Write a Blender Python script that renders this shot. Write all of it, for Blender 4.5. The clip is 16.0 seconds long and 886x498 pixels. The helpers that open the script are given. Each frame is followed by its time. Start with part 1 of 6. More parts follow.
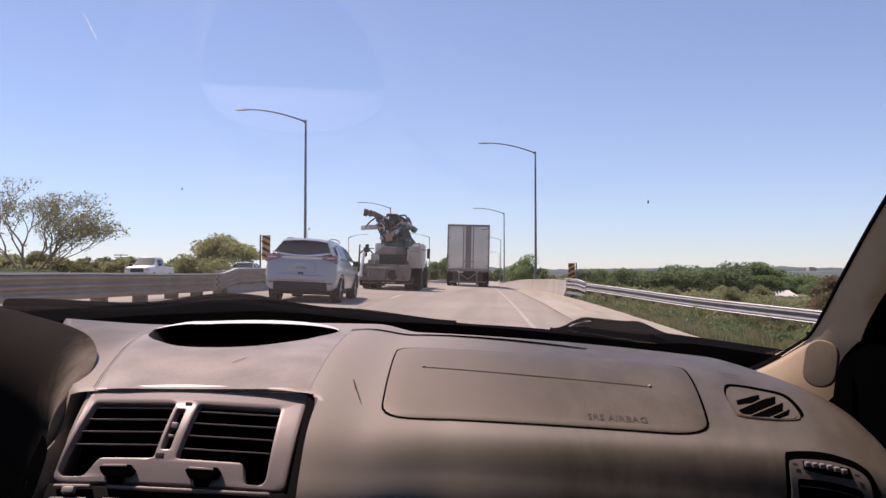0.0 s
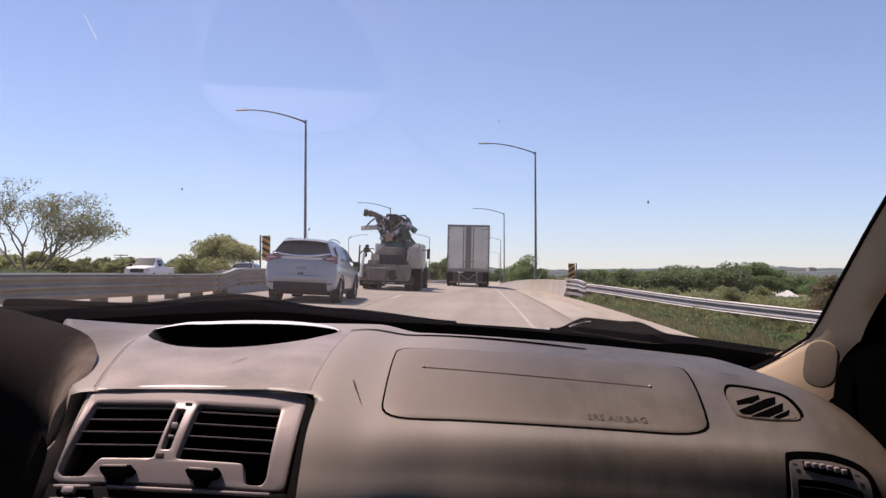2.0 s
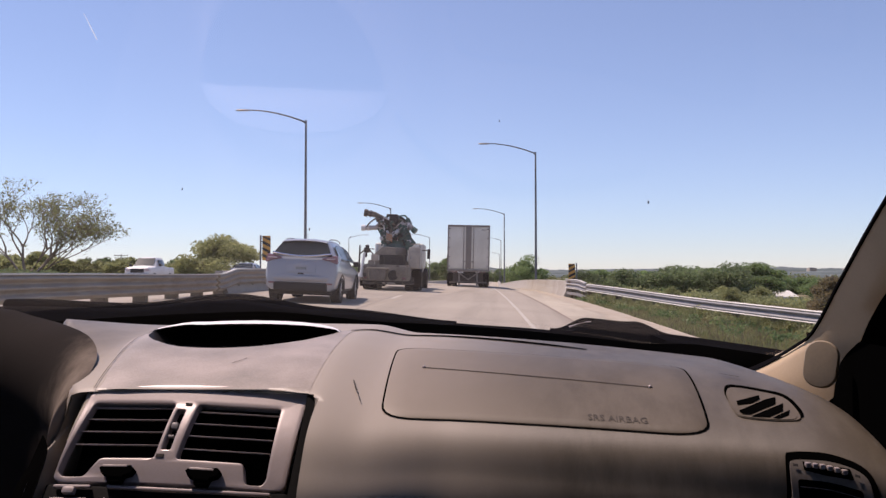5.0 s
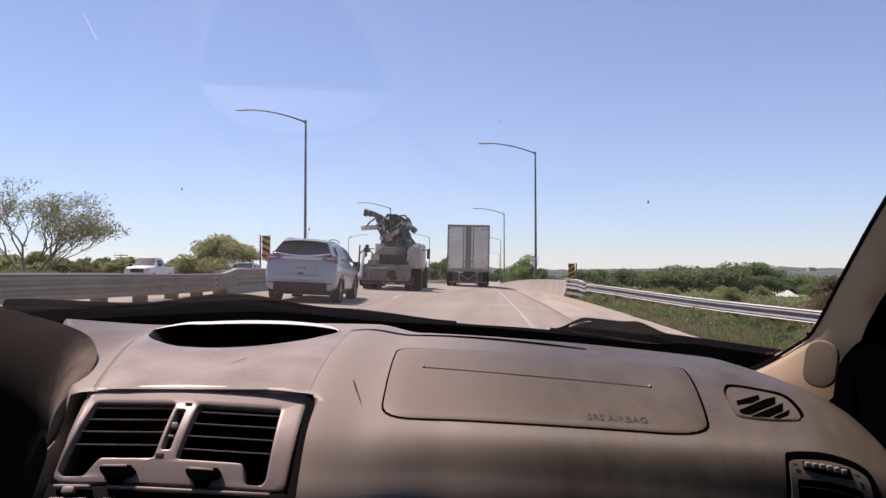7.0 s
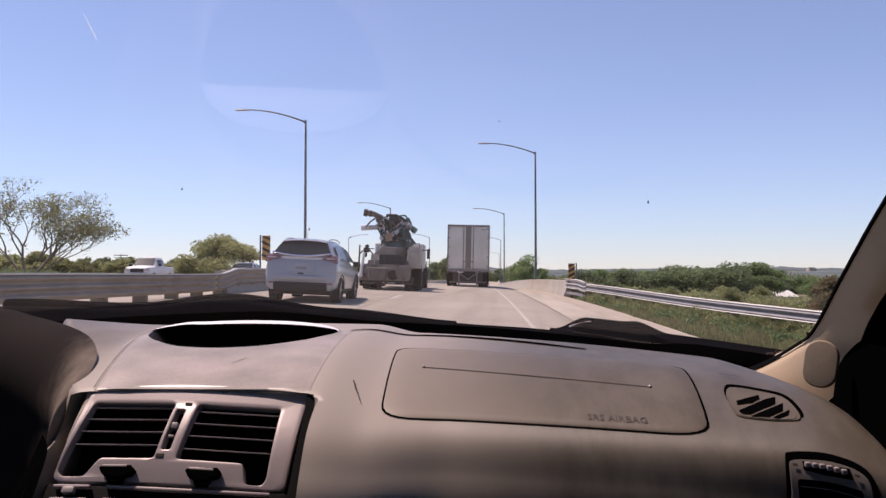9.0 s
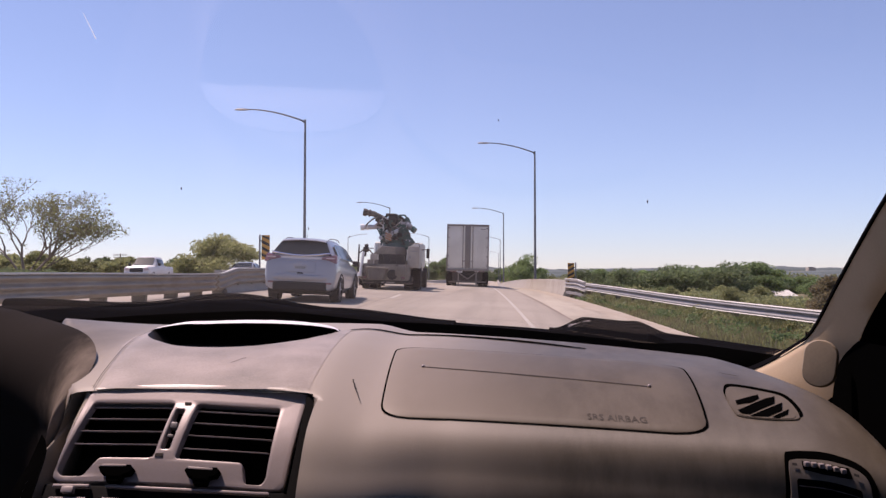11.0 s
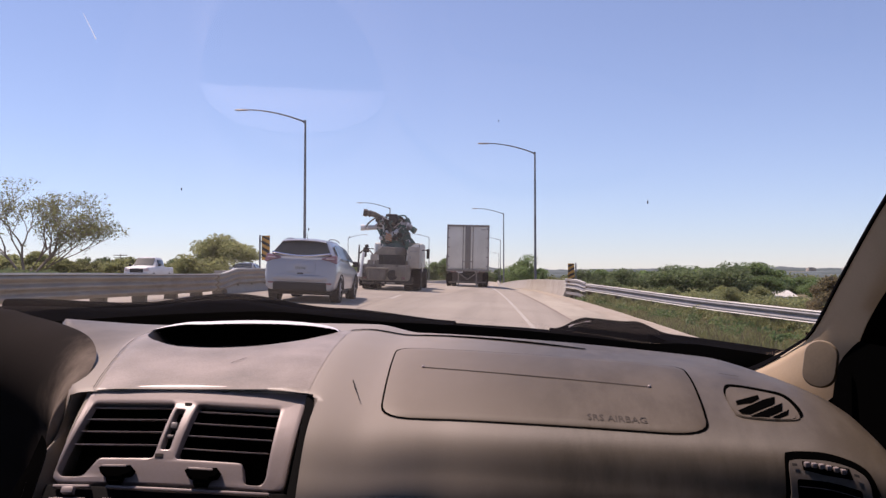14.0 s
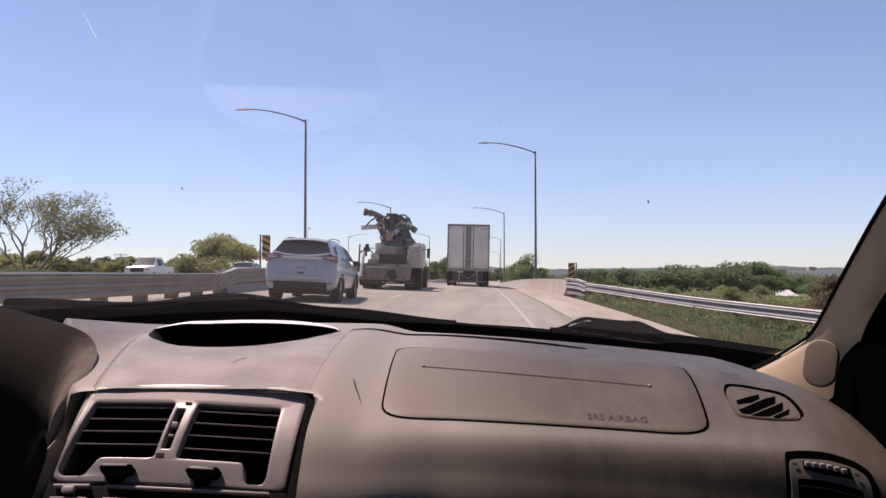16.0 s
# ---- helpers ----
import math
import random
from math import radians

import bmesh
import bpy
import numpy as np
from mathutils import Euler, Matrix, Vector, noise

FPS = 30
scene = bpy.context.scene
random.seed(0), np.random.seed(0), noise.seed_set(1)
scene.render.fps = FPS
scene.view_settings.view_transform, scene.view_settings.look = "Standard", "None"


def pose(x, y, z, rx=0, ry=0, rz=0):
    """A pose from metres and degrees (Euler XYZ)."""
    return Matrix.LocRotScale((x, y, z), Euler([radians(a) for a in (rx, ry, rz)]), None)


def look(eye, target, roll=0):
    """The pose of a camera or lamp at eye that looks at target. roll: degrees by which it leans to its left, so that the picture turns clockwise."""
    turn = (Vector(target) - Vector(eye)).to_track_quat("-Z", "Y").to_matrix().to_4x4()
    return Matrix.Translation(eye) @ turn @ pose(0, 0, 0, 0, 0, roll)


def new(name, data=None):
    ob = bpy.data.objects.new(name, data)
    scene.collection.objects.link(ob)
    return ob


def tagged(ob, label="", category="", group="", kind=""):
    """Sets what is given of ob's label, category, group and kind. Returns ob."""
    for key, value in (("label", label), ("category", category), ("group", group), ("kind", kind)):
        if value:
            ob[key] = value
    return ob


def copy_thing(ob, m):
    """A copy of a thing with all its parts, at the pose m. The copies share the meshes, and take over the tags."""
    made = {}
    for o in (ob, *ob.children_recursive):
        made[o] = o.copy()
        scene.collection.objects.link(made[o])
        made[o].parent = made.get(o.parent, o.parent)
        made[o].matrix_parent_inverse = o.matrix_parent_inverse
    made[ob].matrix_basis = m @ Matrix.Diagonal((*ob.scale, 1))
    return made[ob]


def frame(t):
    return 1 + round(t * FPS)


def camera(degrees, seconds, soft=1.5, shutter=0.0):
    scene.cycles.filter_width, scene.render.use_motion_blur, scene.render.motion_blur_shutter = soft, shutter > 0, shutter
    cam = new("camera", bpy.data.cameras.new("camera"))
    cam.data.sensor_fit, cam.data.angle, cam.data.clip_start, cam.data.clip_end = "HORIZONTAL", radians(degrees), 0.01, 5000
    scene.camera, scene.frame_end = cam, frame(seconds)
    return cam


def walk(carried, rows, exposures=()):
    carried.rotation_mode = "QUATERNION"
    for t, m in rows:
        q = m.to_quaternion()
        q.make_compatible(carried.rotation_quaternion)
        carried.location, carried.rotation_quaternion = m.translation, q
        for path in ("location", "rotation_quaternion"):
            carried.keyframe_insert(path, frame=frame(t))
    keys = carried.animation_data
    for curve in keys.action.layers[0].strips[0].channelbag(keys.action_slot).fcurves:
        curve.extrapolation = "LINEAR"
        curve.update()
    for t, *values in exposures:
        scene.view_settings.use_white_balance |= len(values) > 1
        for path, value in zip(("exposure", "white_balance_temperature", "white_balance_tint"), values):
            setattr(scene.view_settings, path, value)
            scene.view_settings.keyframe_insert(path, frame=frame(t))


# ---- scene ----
# The camera is held inside the car and hardly moves against the dashboard.
EYE = 1.2
cam = camera(56.0, 16.0, soft=1.42)
HEADING, TILT = 4.5, 91.9
# seconds, shift of the heading and of the tilt in degrees
SWAY = [(0.0, 0.0, -0.02), (0.5, 0.0, 0.02), (1.0, 0.0, -0.02), (2.0, 0.0, 0.0), (2.5, 0.0, 0.04), (3.0, 0.0, 0.0),
        (4.0, 0.02, 0.02), (6.5, 0.0, 0.0), (7.5, 0.0, 0.0), (8.0, 0.02, 0.03), (9.0, 0.0, 0.0), (9.2, 0.1, -0.14), (9.6, 0.0, -0.04),
        (11.5, -0.04, -0.03), (12.0, 0.0, -0.07), (12.5, 0.06, -0.17), (13.0, -0.03, -0.11), (13.5, 0.0, -0.14),
        (14.0, -0.03, 0.0), (14.5, 0.05, -0.12), (15.0, -0.08, 0.02), (15.5, 0.0, -0.06), (16.0, 0.0, -0.04)]
walk(cam, [(t, pose(0, 0, EYE, TILT + b, 0, HEADING + a)) for t, a, b in SWAY],
     exposures=[(0.0, 0.11, 6400, 29), (6.5, 0.10, 6400, 29), (9.0, 0.10, 6400, 31), (11.5, 0.11, 6400, 36), (12.5, 0.11, 6400, 36), (14.0, 0.10, 6400, 31), (16.0, 0.10, 6400, 30)])

# ---- light ----
SUN_FROM = Vector((-0.46, 0.20, 1.0)).normalized()
elev = math.asin(SUN_FROM.z)
world = bpy.data.worlds.new("world")
scene.world = world
world.use_nodes = True
wn = world.node_tree.nodes
sky = wn.new("ShaderNodeTexSky")
sky.sky_type = "NISHITA"
sky.sun_disc = False
sky.sun_elevation = elev
sky.sun_rotation = math.atan2(SUN_FROM.x, SUN_FROM.y)
sky.air_density, sky.dust_density, sky.ozone_density = 1.0, 0.08, 7.2
haze = wn.new("ShaderNodeHueSaturation")
haze.inputs["Saturation"].default_value = 0.82
world.node_tree.links.new(sky.outputs[0], haze.inputs["Color"])
world.node_tree.links.new(haze.outputs[0], wn["Background"].inputs[0])
wn["Background"].inputs[1].default_value = 0.13
sun = new("sun", bpy.data.lights.new("sun", "SUN"))
sun.data.energy, sun.data.angle, sun.data.color = 5.0, radians(0.55), (1.0, 0.87, 0.70)
sun.matrix_world = look(SUN_FROM * 50, (0, 0, 0))

# ---- materials ----


def mat(name, col, rough=0.6, metal=0.0, col2=None, scale=3.0, fine=60.0, bump=0.0, var=0.25, spec=0.5, coat=0.0, rand=0.0):
    """A surface with a coarse and a fine variation of its colour, and fine relief."""
    m = bpy.data.materials.new(name)
    m.use_nodes = True
    n, l = m.node_tree.nodes, m.node_tree.links
    b = n["Principled BSDF"]
    b.inputs["Roughness"].default_value = rough
    b.inputs["Metallic"].default_value = metal
    b.inputs["Specular IOR Level"].default_value = spec
    b.inputs["Coat Weight"].default_value = coat
    b.inputs["Coat Roughness"].default_value = 0.06
    tc = n.new("ShaderNodeTexCoord")
    big, small = n.new("ShaderNodeTexNoise"), n.new("ShaderNodeTexNoise")
    for t, s, d in ((big, scale, 6.0), (small, fine, 3.0)):
        t.inputs["Scale"].default_value = s
        t.inputs["Detail"].default_value = d
        l.new(tc.outputs["Object"], t.inputs["Vector"])
    mix = n.new("ShaderNodeMix")
    mix.data_type = "RGBA"
    second = col2 if col2 else tuple(c * (1 - var) for c in col)
    mix.inputs["A"].default_value = (*col, 1)
    mix.inputs["B"].default_value = (*second, 1)
    add = n.new("ShaderNodeMath")
    add.operation = "MULTIPLY_ADD"
    l.new(small.outputs["Fac"], add.inputs[0])
    add.inputs[1].default_value = 0.45
    l.new(big.outputs["Fac"], add.inputs[2])
    ramp = n.new("ShaderNodeMapRange")
    ramp.inputs["From Min"].default_value, ramp.inputs["From Max"].default_value = 0.48, 0.98
    l.new(add.outputs[0], ramp.inputs["Value"])
    l.new(ramp.outputs["Result"], mix.inputs["Factor"])
    out = mix.outputs["Result"]
    if rand:
        info, hsv, mr = n.new("ShaderNodeObjectInfo"), n.new("ShaderNodeHueSaturation"), n.new("ShaderNodeMapRange")
        geo = n.new("ShaderNodeNewGeometry")
        s = n.new("ShaderNodeMath")
        s.operation = "MULTIPLY_ADD"
        l.new(geo.outputs["Random Per Island"], s.inputs[0])
        s.inputs[1].default_value = 0.7
        l.new(info.outputs["Random"], s.inputs[2])
        mr.inputs["From Max"].default_value = 1.7
        mr.inputs["To Min"].default_value, mr.inputs["To Max"].default_value = 1 - rand, 1 + rand
        l.new(s.outputs[0], mr.inputs["Value"])
        l.new(mr.outputs["Result"], hsv.inputs["Value"])
        l.new(out, hsv.inputs["Color"])
        out = hsv.outputs["Color"]
    l.new(out, b.inputs["Base Color"])
    if bump:
        bn = n.new("ShaderNodeBump")
        bn.inputs["Strength"].default_value = bump
        bn.inputs["Distance"].default_value = 0.02
        l.new(small.outputs["Fac"], bn.inputs["Height"])
        l.new(bn.outputs["Normal"], b.inputs["Normal"])
    return m


def leaf_mat(name, col, col2):
    m = mat(name, col, 0.55, col2=col2, scale=0.5, fine=5, spec=0.25, rand=0.35)
    n, l = m.node_tree.nodes, m.node_tree.links
    b = n["Principled BSDF"]
    tr, mx = n.new("ShaderNodeBsdfTranslucent"), n.new("ShaderNodeMixShader")
    l.new(b.inputs["Base Color"].links[0].from_socket, tr.inputs["Color"])
    mx.inputs[0].default_value = 0.58
    l.new(b.outputs[0], mx.inputs[1])
    l.new(tr.outputs[0], mx.inputs[2])
    l.new(mx.outputs[0], n["Material Output"].inputs[0])
    return m


def glass_mat(name, tint=(0.93, 0.96, 0.95), gloss=1.0, dust=0.0):
    """A thin pane: see-through, with a mirror share that grows at grazing angles, and an uneven film of dust that scatters the sun."""
    m = bpy.data.materials.new(name)
    m.use_nodes = True
    n, l = m.node_tree.nodes, m.node_tree.links
    n.remove(n["Principled BSDF"])
    t, g, mx, fr = n.new("ShaderNodeBsdfTransparent"), n.new("ShaderNodeBsdfGlossy"), n.new("ShaderNodeMixShader"), n.new("ShaderNodeFresnel")
    t.inputs[0].default_value = (*tint, 1)
    g.inputs["Roughness"].default_value = 0.02
    g.inputs["Color"].default_value = (gloss, gloss, gloss, 1)
    fr.inputs[0].default_value = 1.45
    tc, cloud, amt = n.new("ShaderNodeTexCoord"), n.new("ShaderNodeTexNoise"), n.new("ShaderNodeMapRange")
    film, veil = n.new("ShaderNodeBsdfTranslucent"), n.new("ShaderNodeMixShader")
    cloud.inputs["Scale"].default_value, cloud.inputs["Detail"].default_value = 2.2, 5.0
    l.new(tc.outputs["Object"], cloud.inputs["Vector"])
    amt.inputs["From Min"].default_value, amt.inputs["From Max"].default_value = 0.3, 0.7
    amt.inputs["To Min"].default_value, amt.inputs["To Max"].default_value = dust * 0.55, dust * 1.45
    l.new(cloud.outputs["Fac"], amt.inputs["Value"])
    film.inputs["Color"].default_value = (0.86, 0.82, 0.86, 1)
    l.new(amt.outputs["Result"], veil.inputs[0])
    l.new(t.outputs[0], veil.inputs[1])
    l.new(film.outputs[0], veil.inputs[2])
    l.new(fr.outputs[0], mx.inputs[0])
    l.new(veil.outputs[0], mx.inputs[1])
    l.new(g.outputs[0], mx.inputs[2])
    l.new(mx.outputs[0], n["Material Output"].inputs[0])
    return m


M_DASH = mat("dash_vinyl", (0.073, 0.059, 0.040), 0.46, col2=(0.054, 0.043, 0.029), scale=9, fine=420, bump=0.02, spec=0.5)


def worn_and_lit(m, pale, lit_tone, reach=(0.12, 0.40), rough=(0.46, 0.58)):
    """Worn vinyl with painted light: rubbed paler in smudged streaks, and unevenly shiny."""
    n, l = m.node_tree.nodes, m.node_tree.links
    b = n["Principled BSDF"]
    src = b.inputs["Base Color"].links[0].from_socket
    tc, streak, smudge, amt, mix = n.new("ShaderNodeTexCoord"), n.new("ShaderNodeMapping"), n.new("ShaderNodeTexNoise"), n.new("ShaderNodeMapRange"), n.new("ShaderNodeMix")
    streak.inputs["Scale"].default_value = (26, 9, 9)
    l.new(tc.outputs["Object"], streak.inputs["Vector"])
    l.new(streak.outputs["Vector"], smudge.inputs["Vector"])
    smudge.inputs["Scale"].default_value, smudge.inputs["Detail"].default_value, smudge.inputs["Roughness"].default_value = 1.0, 6.0, 0.65
    amt.inputs["From Min"].default_value, amt.inputs["From Max"].default_value = 0.40, 0.62
    amt.inputs["To Min"].default_value, amt.inputs["To Max"].default_value = 0.0, 0.8
    l.new(smudge.outputs["Fac"], amt.inputs["Value"])
    mix.data_type = "RGBA"
    l.new(amt.outputs["Result"], mix.inputs["Factor"])
    l.new(src, mix.inputs["A"])
    mix.inputs["B"].default_value = (*pale, 1)
    # light on the centre stack, painted as a pale patch in the colour
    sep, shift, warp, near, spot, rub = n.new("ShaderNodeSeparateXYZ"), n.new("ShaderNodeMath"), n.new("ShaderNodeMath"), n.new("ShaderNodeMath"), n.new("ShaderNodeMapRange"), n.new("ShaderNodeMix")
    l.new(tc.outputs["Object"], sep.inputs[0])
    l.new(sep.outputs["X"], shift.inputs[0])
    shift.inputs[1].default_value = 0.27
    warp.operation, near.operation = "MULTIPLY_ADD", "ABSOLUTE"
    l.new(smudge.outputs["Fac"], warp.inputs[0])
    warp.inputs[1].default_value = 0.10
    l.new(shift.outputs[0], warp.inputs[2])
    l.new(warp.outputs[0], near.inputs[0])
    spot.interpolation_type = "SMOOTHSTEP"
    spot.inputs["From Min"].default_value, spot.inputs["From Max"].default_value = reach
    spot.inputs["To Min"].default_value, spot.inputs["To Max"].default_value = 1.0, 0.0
    # rub lays this painted light over the worn base colour
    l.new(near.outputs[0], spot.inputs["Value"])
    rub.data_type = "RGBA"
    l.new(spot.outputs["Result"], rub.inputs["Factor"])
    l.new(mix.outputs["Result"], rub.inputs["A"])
    rub.inputs["B"].default_value = (*lit_tone, 1)
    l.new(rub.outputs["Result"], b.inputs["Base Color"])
    blot, gl = n.new("ShaderNodeTexNoise"), n.new("ShaderNodeMapRange")
    blot.inputs["Scale"].default_value, blot.inputs["Detail"].default_value = 5.0, 5.0
    l.new(tc.outputs["Object"], blot.inputs["Vector"])
    gl.inputs["From Min"].default_value, gl.inputs["From Max"].default_value = 0.3, 0.7
    gl.inputs["To Min"].default_value, gl.inputs["To Max"].default_value = rough
    l.new(blot.outputs["Fac"], gl.inputs["Value"])
    l.new(gl.outputs["Result"], b.inputs["Roughness"])


worn_and_lit(M_DASH, (0.106, 0.089, 0.066), (0.292, 0.250, 0.200))
# Dark vinyl paints the shade on the driver's hood, fading paler towards the stack.
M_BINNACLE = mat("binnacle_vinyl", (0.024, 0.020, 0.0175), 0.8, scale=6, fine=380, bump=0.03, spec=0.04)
worn_and_lit(M_BINNACLE, (0.020, 0.017, 0.0145), (0.27, 0.22, 0.175), (0.165, 0.275), (0.85, 0.95))
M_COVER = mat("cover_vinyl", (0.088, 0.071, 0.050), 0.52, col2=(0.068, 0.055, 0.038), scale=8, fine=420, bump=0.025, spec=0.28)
worn_and_lit(M_COVER, (0.110, 0.091, 0.067), (0.225, 0.188, 0.146), (0.12, 0.40), (0.5, 0.6))
# Pale tone paints the stronger light that falls on the centre cover.
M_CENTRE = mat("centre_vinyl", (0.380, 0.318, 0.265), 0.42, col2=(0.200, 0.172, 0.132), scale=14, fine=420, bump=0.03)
M_SEAM = mat("seam_black", (0.02, 0.018, 0.016), 0.8)
M_BLACK = mat("black_plastic", (0.006, 0.006, 0.006), 0.6, scale=10, fine=200, bump=0.03, spec=0.04)
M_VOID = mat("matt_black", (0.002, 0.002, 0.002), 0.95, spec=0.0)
M_RUBBER = mat("black_rubber", (0.006, 0.006, 0.007), 0.8, scale=8, fine=90, bump=0.05, spec=0.0)
M_HOODING = mat("dark_hood_vinyl", (0.022, 0.018, 0.0165), 0.55, scale=6, fine=380, bump=0.03, spec=0.3)
M_FLANK = mat("pod_floor_plastic", (0.16, 0.14, 0.12), 0.6, scale=6, fine=380, spec=0.2)
M_SPECK = mat("dried_dirt", (0.16, 0.15, 0.15), 0.9)
M_EMBOSS = mat("embossed_vinyl", (0.045, 0.038, 0.032), 0.8, spec=0.1)
M_LETTER = mat("letter_vinyl", (0.062, 0.053, 0.044), 0.7, spec=0.2)
M_SILVER = mat("silver_plastic", (0.315, 0.270, 0.255), 0.42, 0.25, scale=14, fine=500, var=0.15, bump=0.02)
M_HOODTOP = mat("pale_silver_plastic", (0.82, 0.80, 0.79), 0.48, 0.1, scale=14, fine=400, var=0.08)
M_SILVER_DARK = mat("dark_silver_plastic", (0.16, 0.15, 0.15), 0.4, 0.4, scale=14, fine=300)
M_TAN = mat("tan_trim", (0.47, 0.36, 0.235), 0.6, col2=(0.40, 0.305, 0.195), scale=9, fine=350, bump=0.015)
# The tan trim again, darkened to paint the shade on the tweeter cover.
M_TAN_SHADE = mat("shaded_tan_trim", (0.27, 0.215, 0.145), 0.7, scale=12, fine=300, bump=0.02)
M_TAN_DARK = mat("dark_cloth", (0.014, 0.012, 0.011), 0.95, scale=9, fine=300, bump=0.03, spec=0.1)
M_SCREEN = glass_mat("windscreen_glass", gloss=0.65, dust=0.005)
M_CONC = mat("road_concrete", (0.355, 0.305, 0.242), 0.85, col2=(0.285, 0.242, 0.19), scale=0.35, fine=9, bump=0.25)
M_SHOULDER = mat("shoulder_concrete", (0.45, 0.39, 0.30), 0.88, col2=(0.365, 0.31, 0.235), scale=0.4, fine=11, bump=0.25)


def streaked(m, across, length, least):
    """Long uneven streaks of tyre marks and run-off along the road, over the grain that the surface has."""
    n, l = m.node_tree.nodes, m.node_tree.links
    b = n["Principled BSDF"]
    src = b.inputs["Base Color"].links[0].from_socket
    tc, mp, marks, amt, mul = n.new("ShaderNodeTexCoord"), n.new("ShaderNodeMapping"), n.new("ShaderNodeTexNoise"), n.new("ShaderNodeMapRange"), n.new("ShaderNodeMix")
    mp.inputs["Scale"].default_value = (across, length, 1)
    mp.inputs["Rotation"].default_value = (0, 0, 0.02)
    marks.inputs["Scale"].default_value, marks.inputs["Detail"].default_value, marks.inputs["Roughness"].default_value = 1.0, 5.0, 0.6
    amt.inputs["From Min"].default_value, amt.inputs["From Max"].default_value = 0.36, 0.60
    amt.inputs["To Min"].default_value, amt.inputs["To Max"].default_value = least, 1.06
    l.new(tc.outputs["Object"], mp.inputs["Vector"])
    l.new(mp.outputs["Vector"], marks.inputs["Vector"])
    l.new(marks.outputs["Fac"], amt.inputs["Value"])
    mul.data_type, mul.blend_type = "RGBA", "MULTIPLY"
    mul.inputs["Factor"].default_value = 1.0
    l.new(src, mul.inputs["A"])
    l.new(amt.outputs["Result"], mul.inputs["B"])
    l.new(mul.outputs["Result"], b.inputs["Base Color"])


streaked(M_CONC, 1.1, 0.035, 0.80)
streaked(M_SHOULDER, 0.9, 0.10, 0.76)
M_PAINT = mat("worn_road_paint", (0.49, 0.445, 0.385), 0.7, col2=(0.365, 0.315, 0.255), scale=2.0, fine=14)
M_TAR = mat("tar_seam", (0.19, 0.16, 0.135), 0.7, scale=3, fine=20)
M_RUST = mat("stained_seam", (0.26, 0.20, 0.155), 0.85, scale=1.2, fine=14)
M_SAND = mat("brown_sand", (0.34, 0.275, 0.20), 0.95, col2=(0.43, 0.37, 0.29), scale=1.6, fine=20, bump=0.3)
M_GROUND = mat("grassy_soil", (0.145, 0.14, 0.062), 0.95, col2=(0.21, 0.17, 0.10), scale=0.06, fine=1.6, bump=0.3)
M_GRASS = leaf_mat("grass", (0.18, 0.21, 0.075), (0.30, 0.26, 0.13))
M_STRAW = leaf_mat("straw_grass", (0.24, 0.20, 0.12), (0.17, 0.16, 0.08))
M_LEAF = leaf_mat("leaf_green", (0.15, 0.235, 0.085), (0.22, 0.285, 0.12))
M_LEAF_Y = leaf_mat("leaf_yellow_green", (0.26, 0.28, 0.12), (0.33, 0.34, 0.16))
M_LEAF_D = leaf_mat("leaf_dark", (0.14, 0.195, 0.085), (0.20, 0.24, 0.12))
M_LEAF_B = leaf_mat("leaf_brown", (0.30, 0.235, 0.14), (0.23, 0.215, 0.11))
M_LEAF_O = leaf_mat("leaf_olive_far", (0.23, 0.27, 0.11), (0.28, 0.30, 0.15))
M_BARK = mat("bark", (0.17, 0.13, 0.10), 0.9, col2=(0.10, 0.08, 0.06), scale=4, fine=30, bump=0.5)
M_TWIG = mat("twig_bark", (0.27, 0.22, 0.175), 0.9, scale=1, fine=8)
M_POLE = mat("galvanised_steel", (0.16, 0.17, 0.18), 0.5, 0.3, scale=2, fine=40)
M_LAMP = mat("lamp_grey", (0.25, 0.25, 0.26), 0.5, 0.3)
M_RAIL = mat("galvanised_rail", (0.31, 0.30, 0.30), 0.5, 0.15, col2=(0.25, 0.24, 0.24), scale=1.5, fine=30)
# Pale tone paints the sun on beam edges; M_RAIL stays darker for the faces.
M_RAIL_TOP = mat("sunlit_beam_edge", (0.70, 0.67, 0.60), 0.5, 0.1, col2=(0.52, 0.49, 0.43), scale=1.5, fine=24)
M_RAIL_OLD = mat("weathered_rail", (0.36, 0.31, 0.245), 0.6, 0.15, col2=(0.22, 0.18, 0.138), scale=1.2, fine=20)
M_WOOD = mat("weathered_wood", (0.22, 0.18, 0.125), 0.9, scale=3, fine=40, bump=0.4)
M_YELLOW = mat("safety_yellow", (0.58, 0.31, 0.05), 0.6, col2=(0.36, 0.19, 0.04), scale=4, fine=40)
M_STRIPE = mat("black_stripe", (0.025, 0.022, 0.02), 0.6)
M_WHITE_CAR = mat("pearl_white_paint", (0.325, 0.332, 0.352), 0.3, 0.0, scale=2, fine=20, var=0.06, coat=0.7)
M_WHITE = mat("white_paint", (0.72, 0.71, 0.70), 0.4, scale=1.5, fine=20, col2=(0.58, 0.56, 0.54))
M_TRAILER = mat("trailer_white", (0.74, 0.715, 0.63), 0.5, scale=0.8, fine=14, col2=(0.53, 0.50, 0.43), bump=0.03)
M_TRAILER_EDGE = mat("trailer_frame", (0.27, 0.24, 0.215), 0.5, 0.4, scale=1.5, fine=15)
M_CARGLASS = mat("dark_car_glass", (0.024, 0.028, 0.026), 0.08, spec=0.45, var=0.1)
M_RED = mat("red_lens", (0.25, 0.13, 0.135), 0.2, coat=0.5, var=0.15)
M_CLEAR = mat("clear_lens", (0.62, 0.50, 0.50), 0.15, coat=0.5)
M_CHROME = mat("chrome", (0.75, 0.75, 0.76), 0.15, 1.0, var=0.08)
